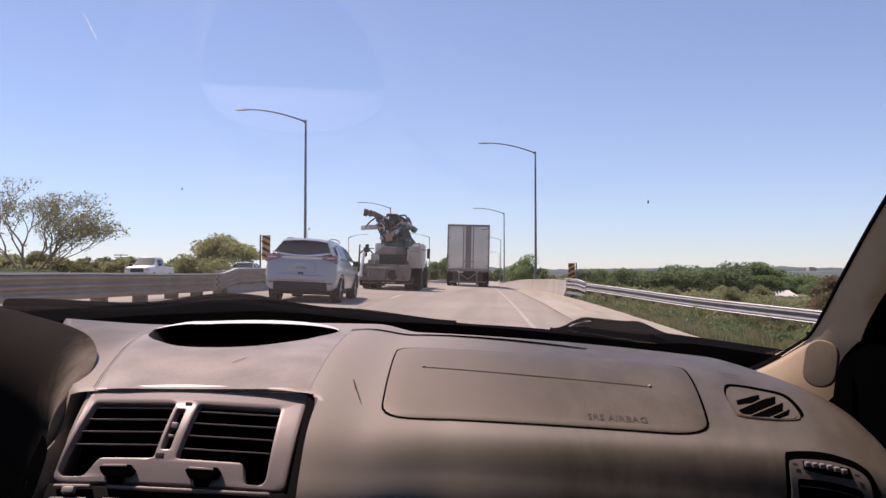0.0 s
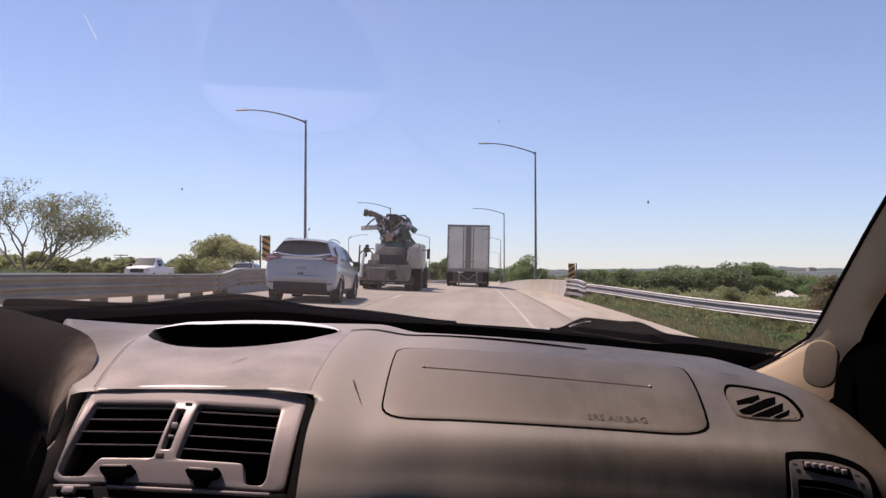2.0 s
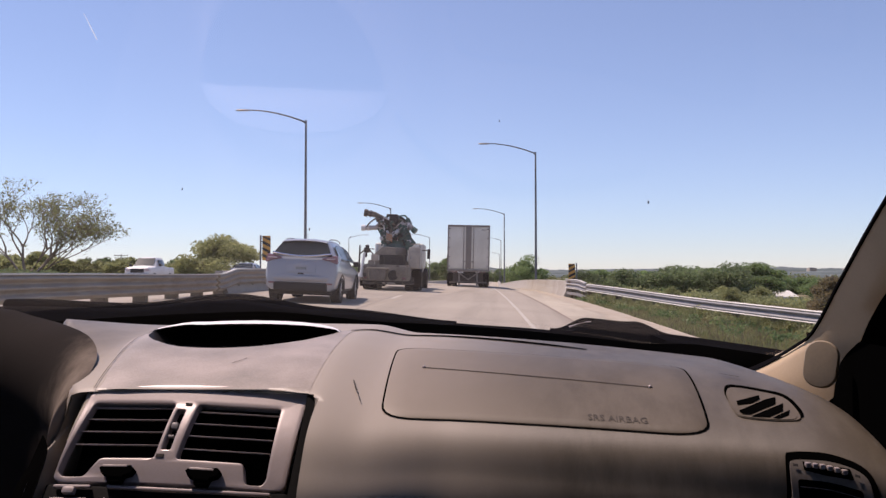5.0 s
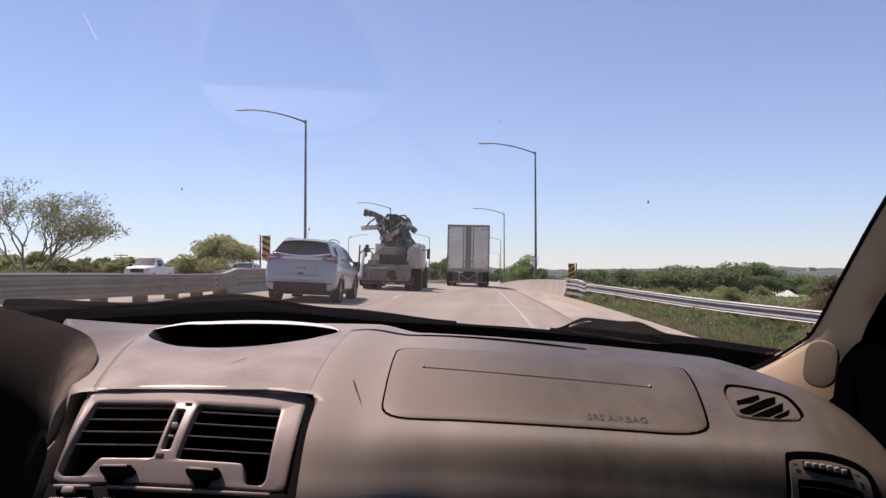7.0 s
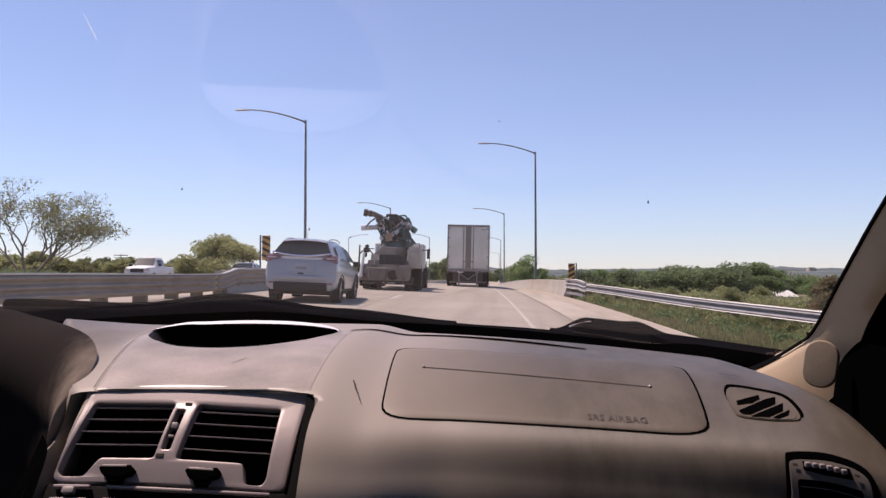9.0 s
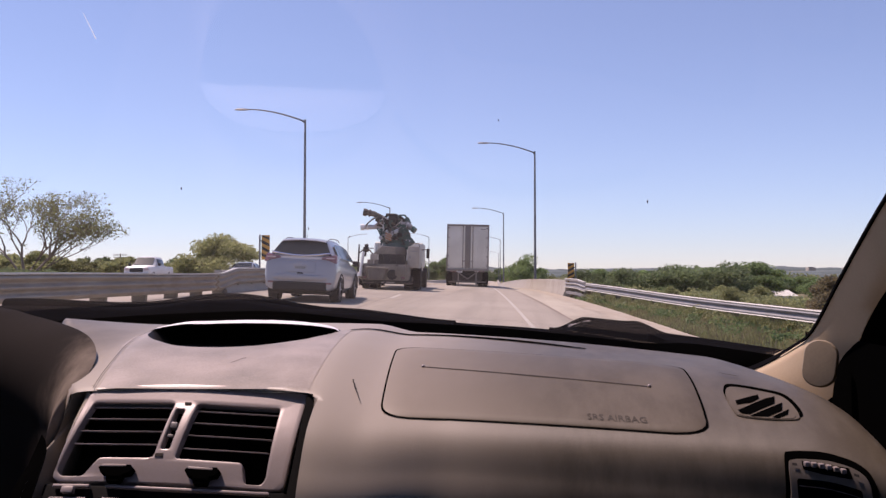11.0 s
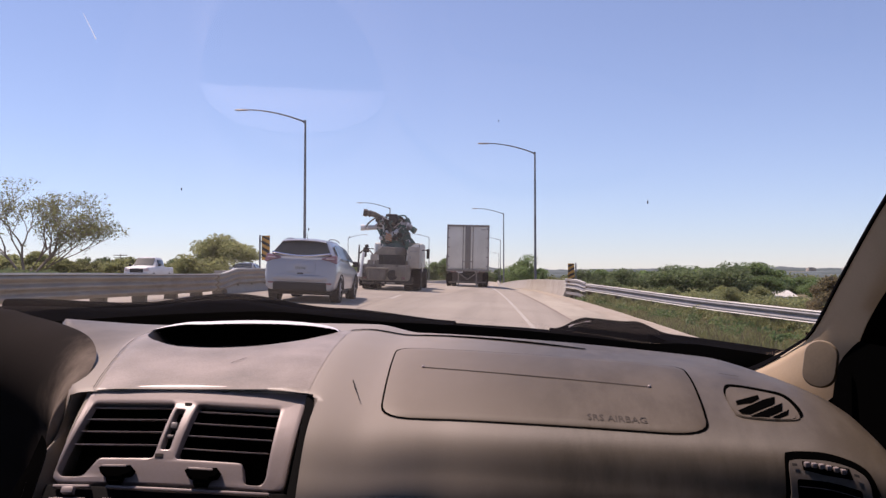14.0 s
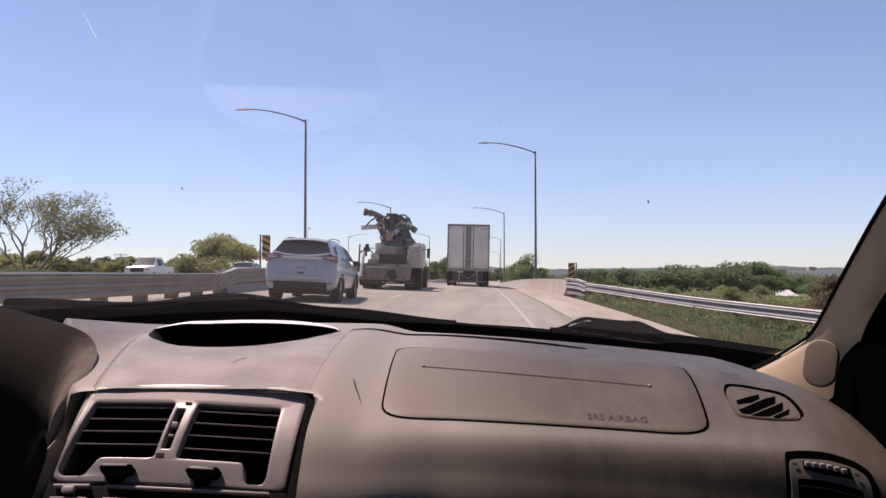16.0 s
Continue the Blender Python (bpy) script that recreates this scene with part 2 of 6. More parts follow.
M_ALLOY = mat("alloy_rim", (0.36, 0.36, 0.37), 0.35, 0.8)
M_TYRE = mat("tyre", (0.018, 0.018, 0.018), 0.85, scale=8, fine=60, bump=0.2)
M_UNDER = mat("underbody", (0.03, 0.028, 0.026), 0.8)
M_RIG_GREEN = mat("rig_dark_green", (0.055, 0.125, 0.10), 0.45, col2=(0.022, 0.050, 0.046), scale=3, fine=25)
M_RIG_GREY = mat("dusty_grey_steel", (0.165, 0.142, 0.115), 0.65, col2=(0.065, 0.055, 0.045), scale=2, fine=18)
M_RIG_BODY = mat("dusty_white_body", (0.27, 0.235, 0.19), 0.6, col2=(0.12, 0.10, 0.078), scale=1.6, fine=16)
M_RIG_PALE = mat("dusty_pale_panel", (0.45, 0.40, 0.335), 0.55, col2=(0.30, 0.265, 0.22), scale=2.2, fine=18)
M_STEEL = mat("bright_steel", (0.55, 0.55, 0.56), 0.3, 0.9)
M_BROWN = mat("brown_hose", (0.07, 0.055, 0.045), 0.7)
M_ORANGE = mat("orange_print", (0.45, 0.17, 0.06), 0.6)
M_BLUE = mat("navy_print", (0.032, 0.042, 0.085), 0.55, scale=4, fine=20)
M_VAPOUR = mat("vapour", (0.9, 0.9, 0.9), 0.9, spec=0.0)
# Emission stands in for the sunlight on the trail.
M_VAPOUR.node_tree.nodes["Principled BSDF"].inputs["Emission Color"].default_value = (0.9, 0.93, 1.0, 1)
M_VAPOUR.node_tree.nodes["Principled BSDF"].inputs["Emission Strength"].default_value = 0.5
M_SIGN = mat("sign_white", (0.72, 0.72, 0.71), 0.55, var=0.1)
M_PARAPET = mat("parapet_concrete", (0.42, 0.385, 0.335), 0.9, col2=(0.31, 0.275, 0.235), scale=0.7, fine=14, bump=0.3)
# Blue in this colour paints the haze over the far ridges.
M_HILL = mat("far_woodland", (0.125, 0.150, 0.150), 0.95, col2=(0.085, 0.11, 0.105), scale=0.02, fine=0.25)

# ---- mesh helpers ----


def thing(name, label, category, group="", at=None, kind=""):
    ob = new(name)
    ob.empty_display_size = 0.2
    if at is not None:
        ob.matrix_basis = at
    return tagged(ob, label, category, group, kind)


def mesh_of(bm, name, material, smooth=True, angle=35):
    bmesh.ops.recalc_face_normals(bm, faces=bm.faces)
    if smooth:
        lim = radians(angle)
        for f in bm.faces:
            f.smooth = True
        for e in bm.edges:
            if len(e.link_faces) == 2 and e.calc_face_angle(0) > lim:
                e.smooth = False
    me = bpy.data.meshes.new(name)
    bm.to_mesh(me)
    bm.free()
    me.materials.append(material)
    return me


def part(name, bm, material, parent=None, label="", smooth=True, angle=35):
    ob = new(name, mesh_of(bm, name, material, smooth, angle))
    if parent:
        ob.parent = parent
    return tagged(ob, label)


def share(name, me, parent, m):
    ob = new(name, me)
    ob.parent = parent
    ob.matrix_basis = m
    return ob


def box(bm, c, s, bevel=0.0, rot=None, seg=2):
    m = Matrix.Translation(c) @ (rot.to_4x4() if rot else Matrix()) @ Matrix.Diagonal((*s, 1))
    r = bmesh.ops.create_cube(bm, size=1, matrix=m)
    if bevel:
        es = list({e for v in r["verts"] for e in v.link_edges})
        bmesh.ops.bevel(bm, geom=es, offset=bevel, segments=seg, affect="EDGES", profile=0.6)
    return bm


def cyl(bm, a, b, r0, r1=None, n=12):
    a, b = Vector(a), Vector(b)
    d = b - a
    m = Matrix.Translation((a + b) / 2) @ d.to_track_quat("Z", "Y").to_matrix().to_4x4()
    bmesh.ops.create_cone(bm, cap_ends=True, segments=n, radius1=r0, radius2=r0 if r1 is None else r1, depth=d.length, matrix=m)
    return bm


def loft(bm, rings, closed=True, caps=True):
    vs = [[bm.verts.new(p) for p in r] for r in rings]
    n = len(vs[0])
    for a, b in zip(vs, vs[1:]):
        for i in range(n if closed else n - 1):
            j = (i + 1) % n
            bm.faces.new((a[i], a[j], b[j], b[i]))
    if caps and closed:
        bm.faces.new(vs[0])
        bm.faces.new(vs[-1])
    return bm


def tube(bm, pts, r, n=8, taper=1.0):
    pts = [Vector(p) for p in pts]
    rings = []
    for i, p in enumerate(pts):
        d = (pts[min(i + 1, len(pts) - 1)] - pts[max(i - 1, 0)]).normalized()
        u = d.cross(Vector((0, 0, 1)) if abs(d.z) < 0.95 else Vector((1, 0, 0))).normalized()
        v = d.cross(u)
        k = r * (1 + (taper - 1) * i / (len(pts) - 1))
        rings.append([p + (u * math.cos(a) + v * math.sin(a)) * k for a in (2 * math.pi * j / n for j in range(n))])
    return loft(bm, rings)


def prism(bm, outline, depth, m=None):
    """A flat outline in the xz plane, drawn out by depth along +y, then placed by m."""
    m = m or Matrix()
    return loft(bm, [[m @ Vector((x, y, z)) for x, z in outline] for y in (0, depth)])


def rounded(w, h, r, n=5):
    out = []
    for cx, cz, a0 in ((w / 2 - r, h / 2 - r, 0), (-w / 2 + r, h / 2 - r, 90), (-w / 2 + r, -h / 2 + r, 180), (w / 2 - r, -h / 2 + r, 270)):
        for i in range(n + 1):
            a = radians(a0 + 90 * i / n)
            out.append((cx + r * math.cos(a), cz + r * math.sin(a)))
    return out


def ease(a, b, x):
    t = max(0.0, min(1.0, (x - a) / (b - a)))
    return t * t * (3 - 2 * t)


# ---- ground and road ----
def crest(y):
    """The road climbs a little and then runs over a hump."""
    y = max(0.0, min(150.0, y))
    return 0.021 * y - 0.0002 * y * y if y < 90 else 0.27 - 0.015 * (y - 90)


def bend(y):
    """How far the road swings to the left of its first heading."""
    if y < 60:
        return -0.03 * y - max(0.0, y) ** 2 / 6500
    return -2.354 - 0.05 * (min(y, 125.0) - 60) - 0.015 * max(0.0, y - 125)


def bank(x, y=0.0):
    return -0.045 * max(-6.0, min(7.0, x)) - 0.04 * max(0.0, min(7.0, x) - 1.1) + crest(y)


def ground_z(x, y):
    x -= bend(y)
    if x < -30:
        z = 0.17 + 0.02 * min(30, -30 - x) - 0.012 * max(0, min(300, -70 - x))
    elif x > 4.4:
        z = -0.43 - 0.07 * min(4.2, x - 4.4) - 0.075 * max(0, min(34, x - 8.6)) - 0.004 * max(0, min(400, x - 40))
    else:
        z = bank(x) - 0.10
    z += crest(y)
    w = ease(9, 30, x) + ease(-32, -60, x)
    r = math.hypot(x, y)
    z += w * 0.7 * noise.noise(Vector((x * 0.03, y * 0.03, 0.5)))
    z += ease(400, 2200, r) * (17 + 14 * noise.noise(Vector((x * 0.0012, y * 0.0012, 4.0))))
    return z - ease(320, 420, y) * 2.0 * (1 - ease(500, 1200, r))


def ladder(lo, hi, near):
    """Grid lines that lie close together near zero and far apart far off."""
    vals, v = [0.0], near
    while v < hi:
        vals.append(v)
        v += near + v * 0.12
    vals.append(hi)
    neg, v = [], near
    while v < -lo:
        neg.append(-v)
        v += near + v * 0.12
    neg.append(lo)
    return sorted(neg) + vals


xs = sorted(set(ladder(-3500, 3500, 1.2)) | {-30.0, -20.0, -13.0, 4.5, 6.2, 7.0, 8.6})
ys = sorted(set(ladder(-900, 4400, 2.5)) | {float(k) for k in range(6, 420, 6)})
bm = bmesh.new()
grid = [[bm.verts.new((x, y, ground_z(x, y))) for x in xs] for y in ys]
for a, b in zip(grid, grid[1:]):
    for i in range(len(xs) - 1):
        bm.faces.new((a[i], a[i + 1], b[i + 1], b[i]))
tagged(part("ground", bm, M_GROUND), "rough green and straw grass ground falling away from the road", "ground", kind="structure")


def strip(bm, left, right, y0, y1, step, lift, across=1):
    """A sheet on the banked road between two edges, each a function of y."""
    n = max(1, int(round((y1 - y0) / step)))
    rows = []
    for i in range(n + 1):
        y = y0 + (y1 - y0) * i / n
        a, b = left(y), right(y)
        rows.append([bm.verts.new((a + (b - a) * j / across + bend(y), y, bank(a + (b - a) * j / across, y) + lift)) for j in range(across + 1)])
    for a, b in zip(rows, rows[1:]):
        for j in range(across):
            bm.faces.new((a[j], a[j + 1], b[j + 1], b[j]))
    return bm


def shoulder_edge(y):
    return 4.38 + 0.06 * noise.noise(Vector((y * 0.4, 1, 0)))


road = tagged(part("road", strip(bmesh.new(), lambda y: -30.0, lambda y: 2.05, -130, 330, 3, 0.0, 24), M_CONC),
              "pale worn concrete highway on a banked curve", "road", kind="structure")
tagged(part("pavement", strip(bmesh.new(), lambda y: 2.1, shoulder_edge, -130, 330, 1.5, -0.002, 4), M_SHOULDER),
       "light dusty concrete shoulder beside the traffic lane", "shoulder", kind="structure")
part("edge_line", strip(bmesh.new(), lambda y: 0.93, lambda y: 1.02, -60, 330, 3, 0.005), M_PAINT, road, "worn white edge line")
part("shoulder_joint", strip(bmesh.new(), lambda y: 2.03 + 0.03 * noise.noise(Vector((y, 0, 0))), lambda y: 2.12 + 0.04 * noise.noise(Vector((y, 3, 0))), -60, 330, 2, 0.004),
     M_RUST, road, "rusty brown stained joint")
part("left_edge_line", strip(bmesh.new(), lambda y: -6.50, lambda y: -6.38, -60, 330, 3, 0.005), M_PAINT, road, "worn yellowish edge line")
part("sand_drift", strip(bmesh.new(), lambda y: 3.35 + .35 * noise.noise(Vector((y * .35, 7, 0))) + .25 * noise.noise(Vector((y * 1.7, 2, 0))), lambda y: shoulder_edge(y) - .01, 8, 75, .4, 0.004), M_SAND, road, "brown sand drifted along the shoulder's edge")
for k in range(14):
    y = 13.4 + 12.2 * (k - 4)
    part("lane_dash", strip(bmesh.new(), lambda y: -2.79, lambda y: -2.67, y, y + 3.1, 3.1, 0.005), M_PAINT, road)
for k in range(-4, 46):
    y = 4.6 * k + 2.0
    part("slab_joint", strip(bmesh.new(), lambda y: -8.2, lambda y: 2.0, y, y + 0.018, 1, 0.004, 6), M_TAR, road)
for x in (-2.88, -6.25):
    part("lane_joint", strip(bmesh.new(), lambda y: x - 0.012, lambda y: x + 0.012, -20, 300, 5, 0.004), M_TAR, road)

# ---- the car that the camera rides in ----
MID = -0.36    # the car's middle plane
PROFILE = ((1.56, -.105), (1.44, -.094), (1.24, -.099), (1.08, -.118), (0.95, -.160), (0.909, -.211), (0.893, -.261), (0.894, -.345), (0.905, -.50))


POD_X = -0.403


def spline(p, t):
    n = len(p) - 1
    t = max(0.0, min(n - 1e-9, t * n))
    i = int(t)
    f = t - i
    a, b, c, d = p[max(i - 1, 0)], p[i], p[i + 1], p[min(i + 2, n)]
    return [0.5 * (2 * b[k] + (c[k] - a[k]) * f + (2 * a[k] - 5 * b[k] + 4 * c[k] - d[k]) * f * f + (3 * b[k] - a[k] - 3 * c[k] + d[k]) * f ** 3) for k in range(len(b))]


def dash(x, s, lift=0.0, dip=True):
    """The dashboard's skin: x across the car, s from the windscreen (0) over the top and down the face (1)."""
    y, z = spline(PROFILE, s)
    q = (x - MID) / 0.74
    y -= q * q * (0.30 * (1 - s) + 0.05 * s)
    z -= 0.03 * q * q * (1 - ease(.1, .5, s))
    c = 1 - ease(.13, .205, abs(x - MID))
    y -= 0.055 * (1 - ease(.13, .30, abs(x - MID))) * ease(.3, .7, s)
    z += 0.012 * c * (1 - ease(.5, .8, s))
    y += 0.14 * (1 - ease(.137, .154, abs(x + .372))) * ease(.462, .505, s)
    b = 1 - ease(.0, .26, abs(x - (MID - .40)))
    hollow = ease(0, .05, min(-.507, -.62 + .67 * (s - .3)) - .006 - x) * ease(.17, .27, s)
    z += 0.06 * b * ease(.05, .35, s) * (1 - ease(.5, .75, s)) * (1 - hollow) - 0.32 * hollow
    if dip and s < .42:
        k = math.hypot((x - POD_X) / .140, (s - .225) / (.118 if s > .225 else .06))
        z -= 0.026 * (1 - ease(.86, 1.0, k))
    z += 0.010 * (1 - ease(.03, .15, abs(x + .61))) * (1 - ease(.28, .48, s))
    e = ease(.30, .42, x)
    z -= 0.068 * e * e + 0.008 * ease(.285, .34, x) + 0.03 * ease(.33, .40, x) ** 2
    p = Vector((x, y, EYE + z))
    if lift:
        u, v = dash(x + .002, s) - p, dash(x, s + .002) - p
        n = v.cross(u).normalized()
        p = p + n * (lift if n.z - n.y > 0 else -lift)
    return p


cabin = thing("car_interior", "worn grey-brown car cabin seen from the front passenger seat", "car interior")

bm = bmesh.new()
nx, ns = 190, 150
g = [[bm.verts.new(dash(-1.1 + 1.54 * i / nx, j / ns)) for i in range(nx + 1)] for j in range(ns + 1)]
for a, b in zip(g, g[1:]):
    for i in range(nx):
        bm.faces.new((a[i], a[i + 1], b[i + 1], b[i]))
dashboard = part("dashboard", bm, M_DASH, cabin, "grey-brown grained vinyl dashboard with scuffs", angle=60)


def patch(name, mapper, nu, nv, material, parent, label=""):
    """A sheet from a mapper (u, v in 0..1)."""
    bm = bmesh.new()
    g = [[bm.verts.new(mapper(i / nu, j / nv)) for i in range(nu + 1)] for j in range(nv + 1)]
    for a, b in zip(g, g[1:]):
        for i in range(nu):
            bm.faces.new((a[i], a[i + 1], b[i + 1], b[i]))
    return part(name, bm, material, parent, label, angle=60)


def dash_fill(name, outline, lift, material, parent, label="", edge=0.0, rings=7):
    """A closed outline of (x, s) filled as a thin sheet on the dashboard; edge: how far its rim turns down."""
    cx = sum(p[0] for p in outline) / len(outline)
    cs = sum(p[1] for p in outline) / len(outline)
    bm = bmesh.new()
    steps = [k / rings for k in range(1, rings + 1)]
    loops = []
    if edge:
        loops.append([bm.verts.new(dash(x, s, lift - edge)) for x, s in outline])
    for k in reversed(steps):
        kk = k if k < 1 or not edge else 0.985
        loops.append([bm.verts.new(dash(cx + (x - cx) * kk, cs + (s - cs) * kk, lift)) for x, s in outline])
    n = len(outline)
    for a, b in zip(loops, loops[1:]):
        for i in range(n):
            bm.faces.new((a[i], a[(i + 1) % n], b[(i + 1) % n], b[i]))
    bm.faces.new(loops[-1])
    return part(name, bm, material, parent, label, angle=50)


def quad_outline(c, r, n=6, m=8):
    """A four-cornered outline in (x, s) with rounded corners; c: corners in order, r: share of each side that is rounded."""
    out = []
    for i in range(4):
        p0, p, p1 = c[i - 1], c[i], c[(i + 1) % 4]
        a = [p[k] + (p0[k] - p[k]) * r for k in (0, 1)]
        b = [p[k] + (p1[k] - p[k]) * r for k in (0, 1)]
        for j in range(n + 1):
            t = j / n
            out.append(tuple((1 - t) ** 2 * a[k] + 2 * t * (1 - t) * p[k] + t * t * b[k] for k in (0, 1)))
        q = [p1[k] + (p[k] - p1[k]) * r for k in (0, 1)]
        for j in range(1, m):
            out.append(tuple(b[k] + (q[k] - b[k]) * j / m for k in (0, 1)))
    return out


# the cover of the passenger's airbag
COVER = ((-0.158, 0.270), (0.213, 0.280), (0.199, 0.497), (-0.142, 0.495))
o = quad_outline(COVER, 0.13)
cx, cs = 0.025, 0.39
seam = [(cx + (x - cx) * 1.009, cs + (s - cs) * 1.024) for x, s in o]
dash_fill("airbag_seam", seam, 0.0008, M_VOID, dashboard, "dark seam")
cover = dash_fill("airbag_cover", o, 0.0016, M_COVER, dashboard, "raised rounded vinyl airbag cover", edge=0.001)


def dash_line(name, a, b, w, lift, material, parent, label="", n=30, wob=0.0):
    def f(u, v):
        x, s = a[0] + (b[0] - a[0]) * u, a[1] + (b[1] - a[1]) * u
        d = Vector((b[0] - a[0], (b[1] - a[1]) * 1.0, 0)).normalized()
        k = (v - 0.5) * w
        return dash(x - d.y * k + wob * noise.noise(Vector((u * 6, 1, 0))), s + d.x * k, lift)
    return patch(name, f, n, 1, material, parent, label)


dash_line("tear_line", (-0.1083, 0.3687), (0.1582, 0.3953), 0.0028, 0.0020, M_EMBOSS, dashboard, "fine tear line")
for p in ((-0.1083, 0.3687), (0.1582, 0.3953)):
    bm = bmesh.new()
    bmesh.ops.create_uvsphere(bm, u_segments=10, v_segments=6, radius=0.0024, matrix=Matrix.Translation(dash(*p, 0.0022)))
    part("tear_line_end", bm, M_SILVER, dashboard)


def letters(text, height, mapper, name, material, parent, label=""):
    """Words in the built-in font, laid on a surface by mapper(along, up)."""
    cu = bpy.data.curves.new(name, "FONT")
    cu.body, cu.size, cu.resolution_u = text, height, 2
    tmp = bpy.data.objects.new(name, cu)
    me = bpy.data.meshes.new_from_object(tmp)
    bpy.data.objects.remove(tmp)
    for v in me.vertices:
        v.co = mapper(v.co.x, v.co.y)
    me.materials.append(material)
    ob = new(name, me)
    ob.parent = parent
    return tagged(ob, label)


letters("SRS AIRBAG", 0.0125, lambda a, b: dash(0.0835 + a * 0.92, 0.482 - b * 1.45, 0.0022), "airbag_lettering", M_LETTER, dashboard, "embossed airbag lettering")
SLIT = ((-0.245, 0.214), (-0.185, 0.180), (-0.105, 0.160), (-0.02, 0.166), (0.045, 0.180), (0.112, 0.200))
patch("defroster_slit", lambda u, v: dash(*(Vector(spline(SLIT, u)) + Vector((0, (v - .5) * (.006 + .012 * math.sin(math.pi * u ** 1.6))))), 0.0012), 60, 1, M_VOID, dashboard, "thin dark defroster slit")
for a, b, w in (((-0.188, 0.424), (-0.180, 0.444), 0.0016), ((-0.181, 0.440), (-0.171, 0.464), 0.0010), ((-0.352, 0.40), (-0.339, 0.384), 0.0010), ((0.245, 0.32), (0.262, 0.33), 0.002)):
    dash_line("scuff", a, b, w, 0.0032, M_EMBOSS, dashboard, "dark scuff", n=8, wob=0.0015)

# the hooded display pod on top of the centre
lens = []
for i in range(40):
    a = 2 * math.pi * i / 40
    lens.append((POD_X + 0.141 * math.cos(a), 0.225 + (0.113 if math.sin(a) > 0 else 0.040) * math.sin(a)))
pod_ob = dash_fill("display_pod", lens, 0.0020, M_HOODING, cabin, "recessed display pod with a dark mouth on the dashboard", rings=14)


def hood(u, v):
    """The pod's roof: from its lip towards the windscreen, where it runs out in a half ellipse."""
    a = -1 + 2 * u
    k = math.sqrt(max(0.0, 1 - abs(a) ** 2.2))
    x = POD_X + a * 0.147
    lip = dash(x, 0.233, dip=False) + Vector((0, 0, 0.0125 * k + .0006))
    far = dash(x, 0.233 - 0.038 * k, dip=False) + Vector((0, 0, .0005))
    return lip.lerp(far, v) + Vector((0, 0, 0.008 * k * math.sin(math.pi * v)))


patch("pod_hood", hood, 40, 12, M_HOODTOP, pod_ob, "pale silver hood over the pod")


def rim(u, v):
    a = -1 + 2 * u
    k = math.sqrt(max(0.0, 1 - abs(a) ** 2.2))
    return hood(u, 0) + Vector((0, -0.002 + 0.02 * v, -0.0035 * k * min(1, 2 * v)))


patch("pod_lining", lambda u, v: hood(u, v * .9) - Vector((0, 0, 0.0028)), 40, 8, M_VOID, pod_ob, "black lining under the hood")
patch("pod_back", lambda u, v: hood(u, .55) - Vector((0, 0, 0.0028 + .045 * v)), 40, 2, M_VOID, pod_ob, "black back wall of the pod")
patch("pod_rim", rim, 40, 3, M_HOODING, pod_ob)

# the cover between pod and vents, its colour lifted for the light on it


def cover_map(u, v):
    l, r = -0.548 + 0.062 * ease(0, 1, v), -0.243 + 0.012 * v
    x = l + (r - l) * u
    start = 0.215 + 0.122 * math.sqrt(max(0.0, 1 - ((x - POD_X) / .145) ** 2))
    return dash(x, start + (0.466 - start) * v, 0.0018 * ease(0, .12, u) * ease(0, .12, 1 - u) + .0004)


patch("centre_cover", cover_map, 60, 40, M_CENTRE, dashboard, "grey-brown centre cover, paler for the light on it")

CREASE = ((-0.545, 0.236), (-0.537, 0.29), (-0.522, 0.35), (-0.502, 0.42), (-0.490, 0.462))
for p, q in zip(CREASE, CREASE[1:]):
    dash_line("cover_crease", p, q, 0.0008, 0.0023, M_EMBOSS, dashboard, "fine dark crease", n=6)

# the centre vent panel: its own plane, leaning back
VP_O = Vector((-0.368, 0.916, EYE - 0.1795))
VP_M = Matrix.Translation(VP_O) @ pose(0, 0, 0, -37, 0, 1.5) @ Matrix.Diagonal((1.125, 1, 1.085, 1))


def panel_bow(x, z):
    """How far the panel's bowed face leans back: more towards its top and foot."""
    return 0.05 * x * x + 2.6 * (min(z, .042) + .012) ** 2 + .10 * max(0.0, z - .042)


def on_stack(bm):
    """Sets a panel part in place; the passenger's half droops a little."""
    for v in bm.verts:
        v.co.z -= 0.055 * max(0.0, v.co.x + .01)
    bm.transform(VP_M)


PW, PH = 0.122, 0.054
VENTS = ((-0.106, -0.016), (0.004, 0.095))   # left and right vent: spans across


def vent_hole(a, b, side):
    """A vent's mouth: a rectangle with a notch along its foot for the knob."""
    t, k, f = 0.0425, -0.0235, -0.043
    if side < 0:
        return [(a + .004, t), (b, t), (b - .006, k), (a + .030, k), (a + .018, f), (a - .004, f), (a - .009, f + .006)]
    return [(a + .004, t), (b, t), (b - .002, f + .004), (b - .006, f - .002), (b - .022, f - .002), (b - .027, k), (a - .004, k)]



def soften(poly, r):
    """Rounds a polygon's corners by r metres at most."""
    out = []
    for i, p in enumerate(poly):
        ends = []
        for q in (poly[i - 1], poly[(i + 1) % len(poly)]):
            dist = math.hypot(q[0] - p[0], q[1] - p[1])
            k = min(r / dist, 0.4)
            ends.append((p[0] + (q[0] - p[0]) * k, p[1] + (q[1] - p[1]) * k))
        for t in (0.0, 0.33, 0.67, 1.0):
            out.append(tuple((1 - t) ** 2 * ends[0][k] + 2 * t * (1 - t) * p[k] + t * t * ends[1][k] for k in (0, 1)))
    return out


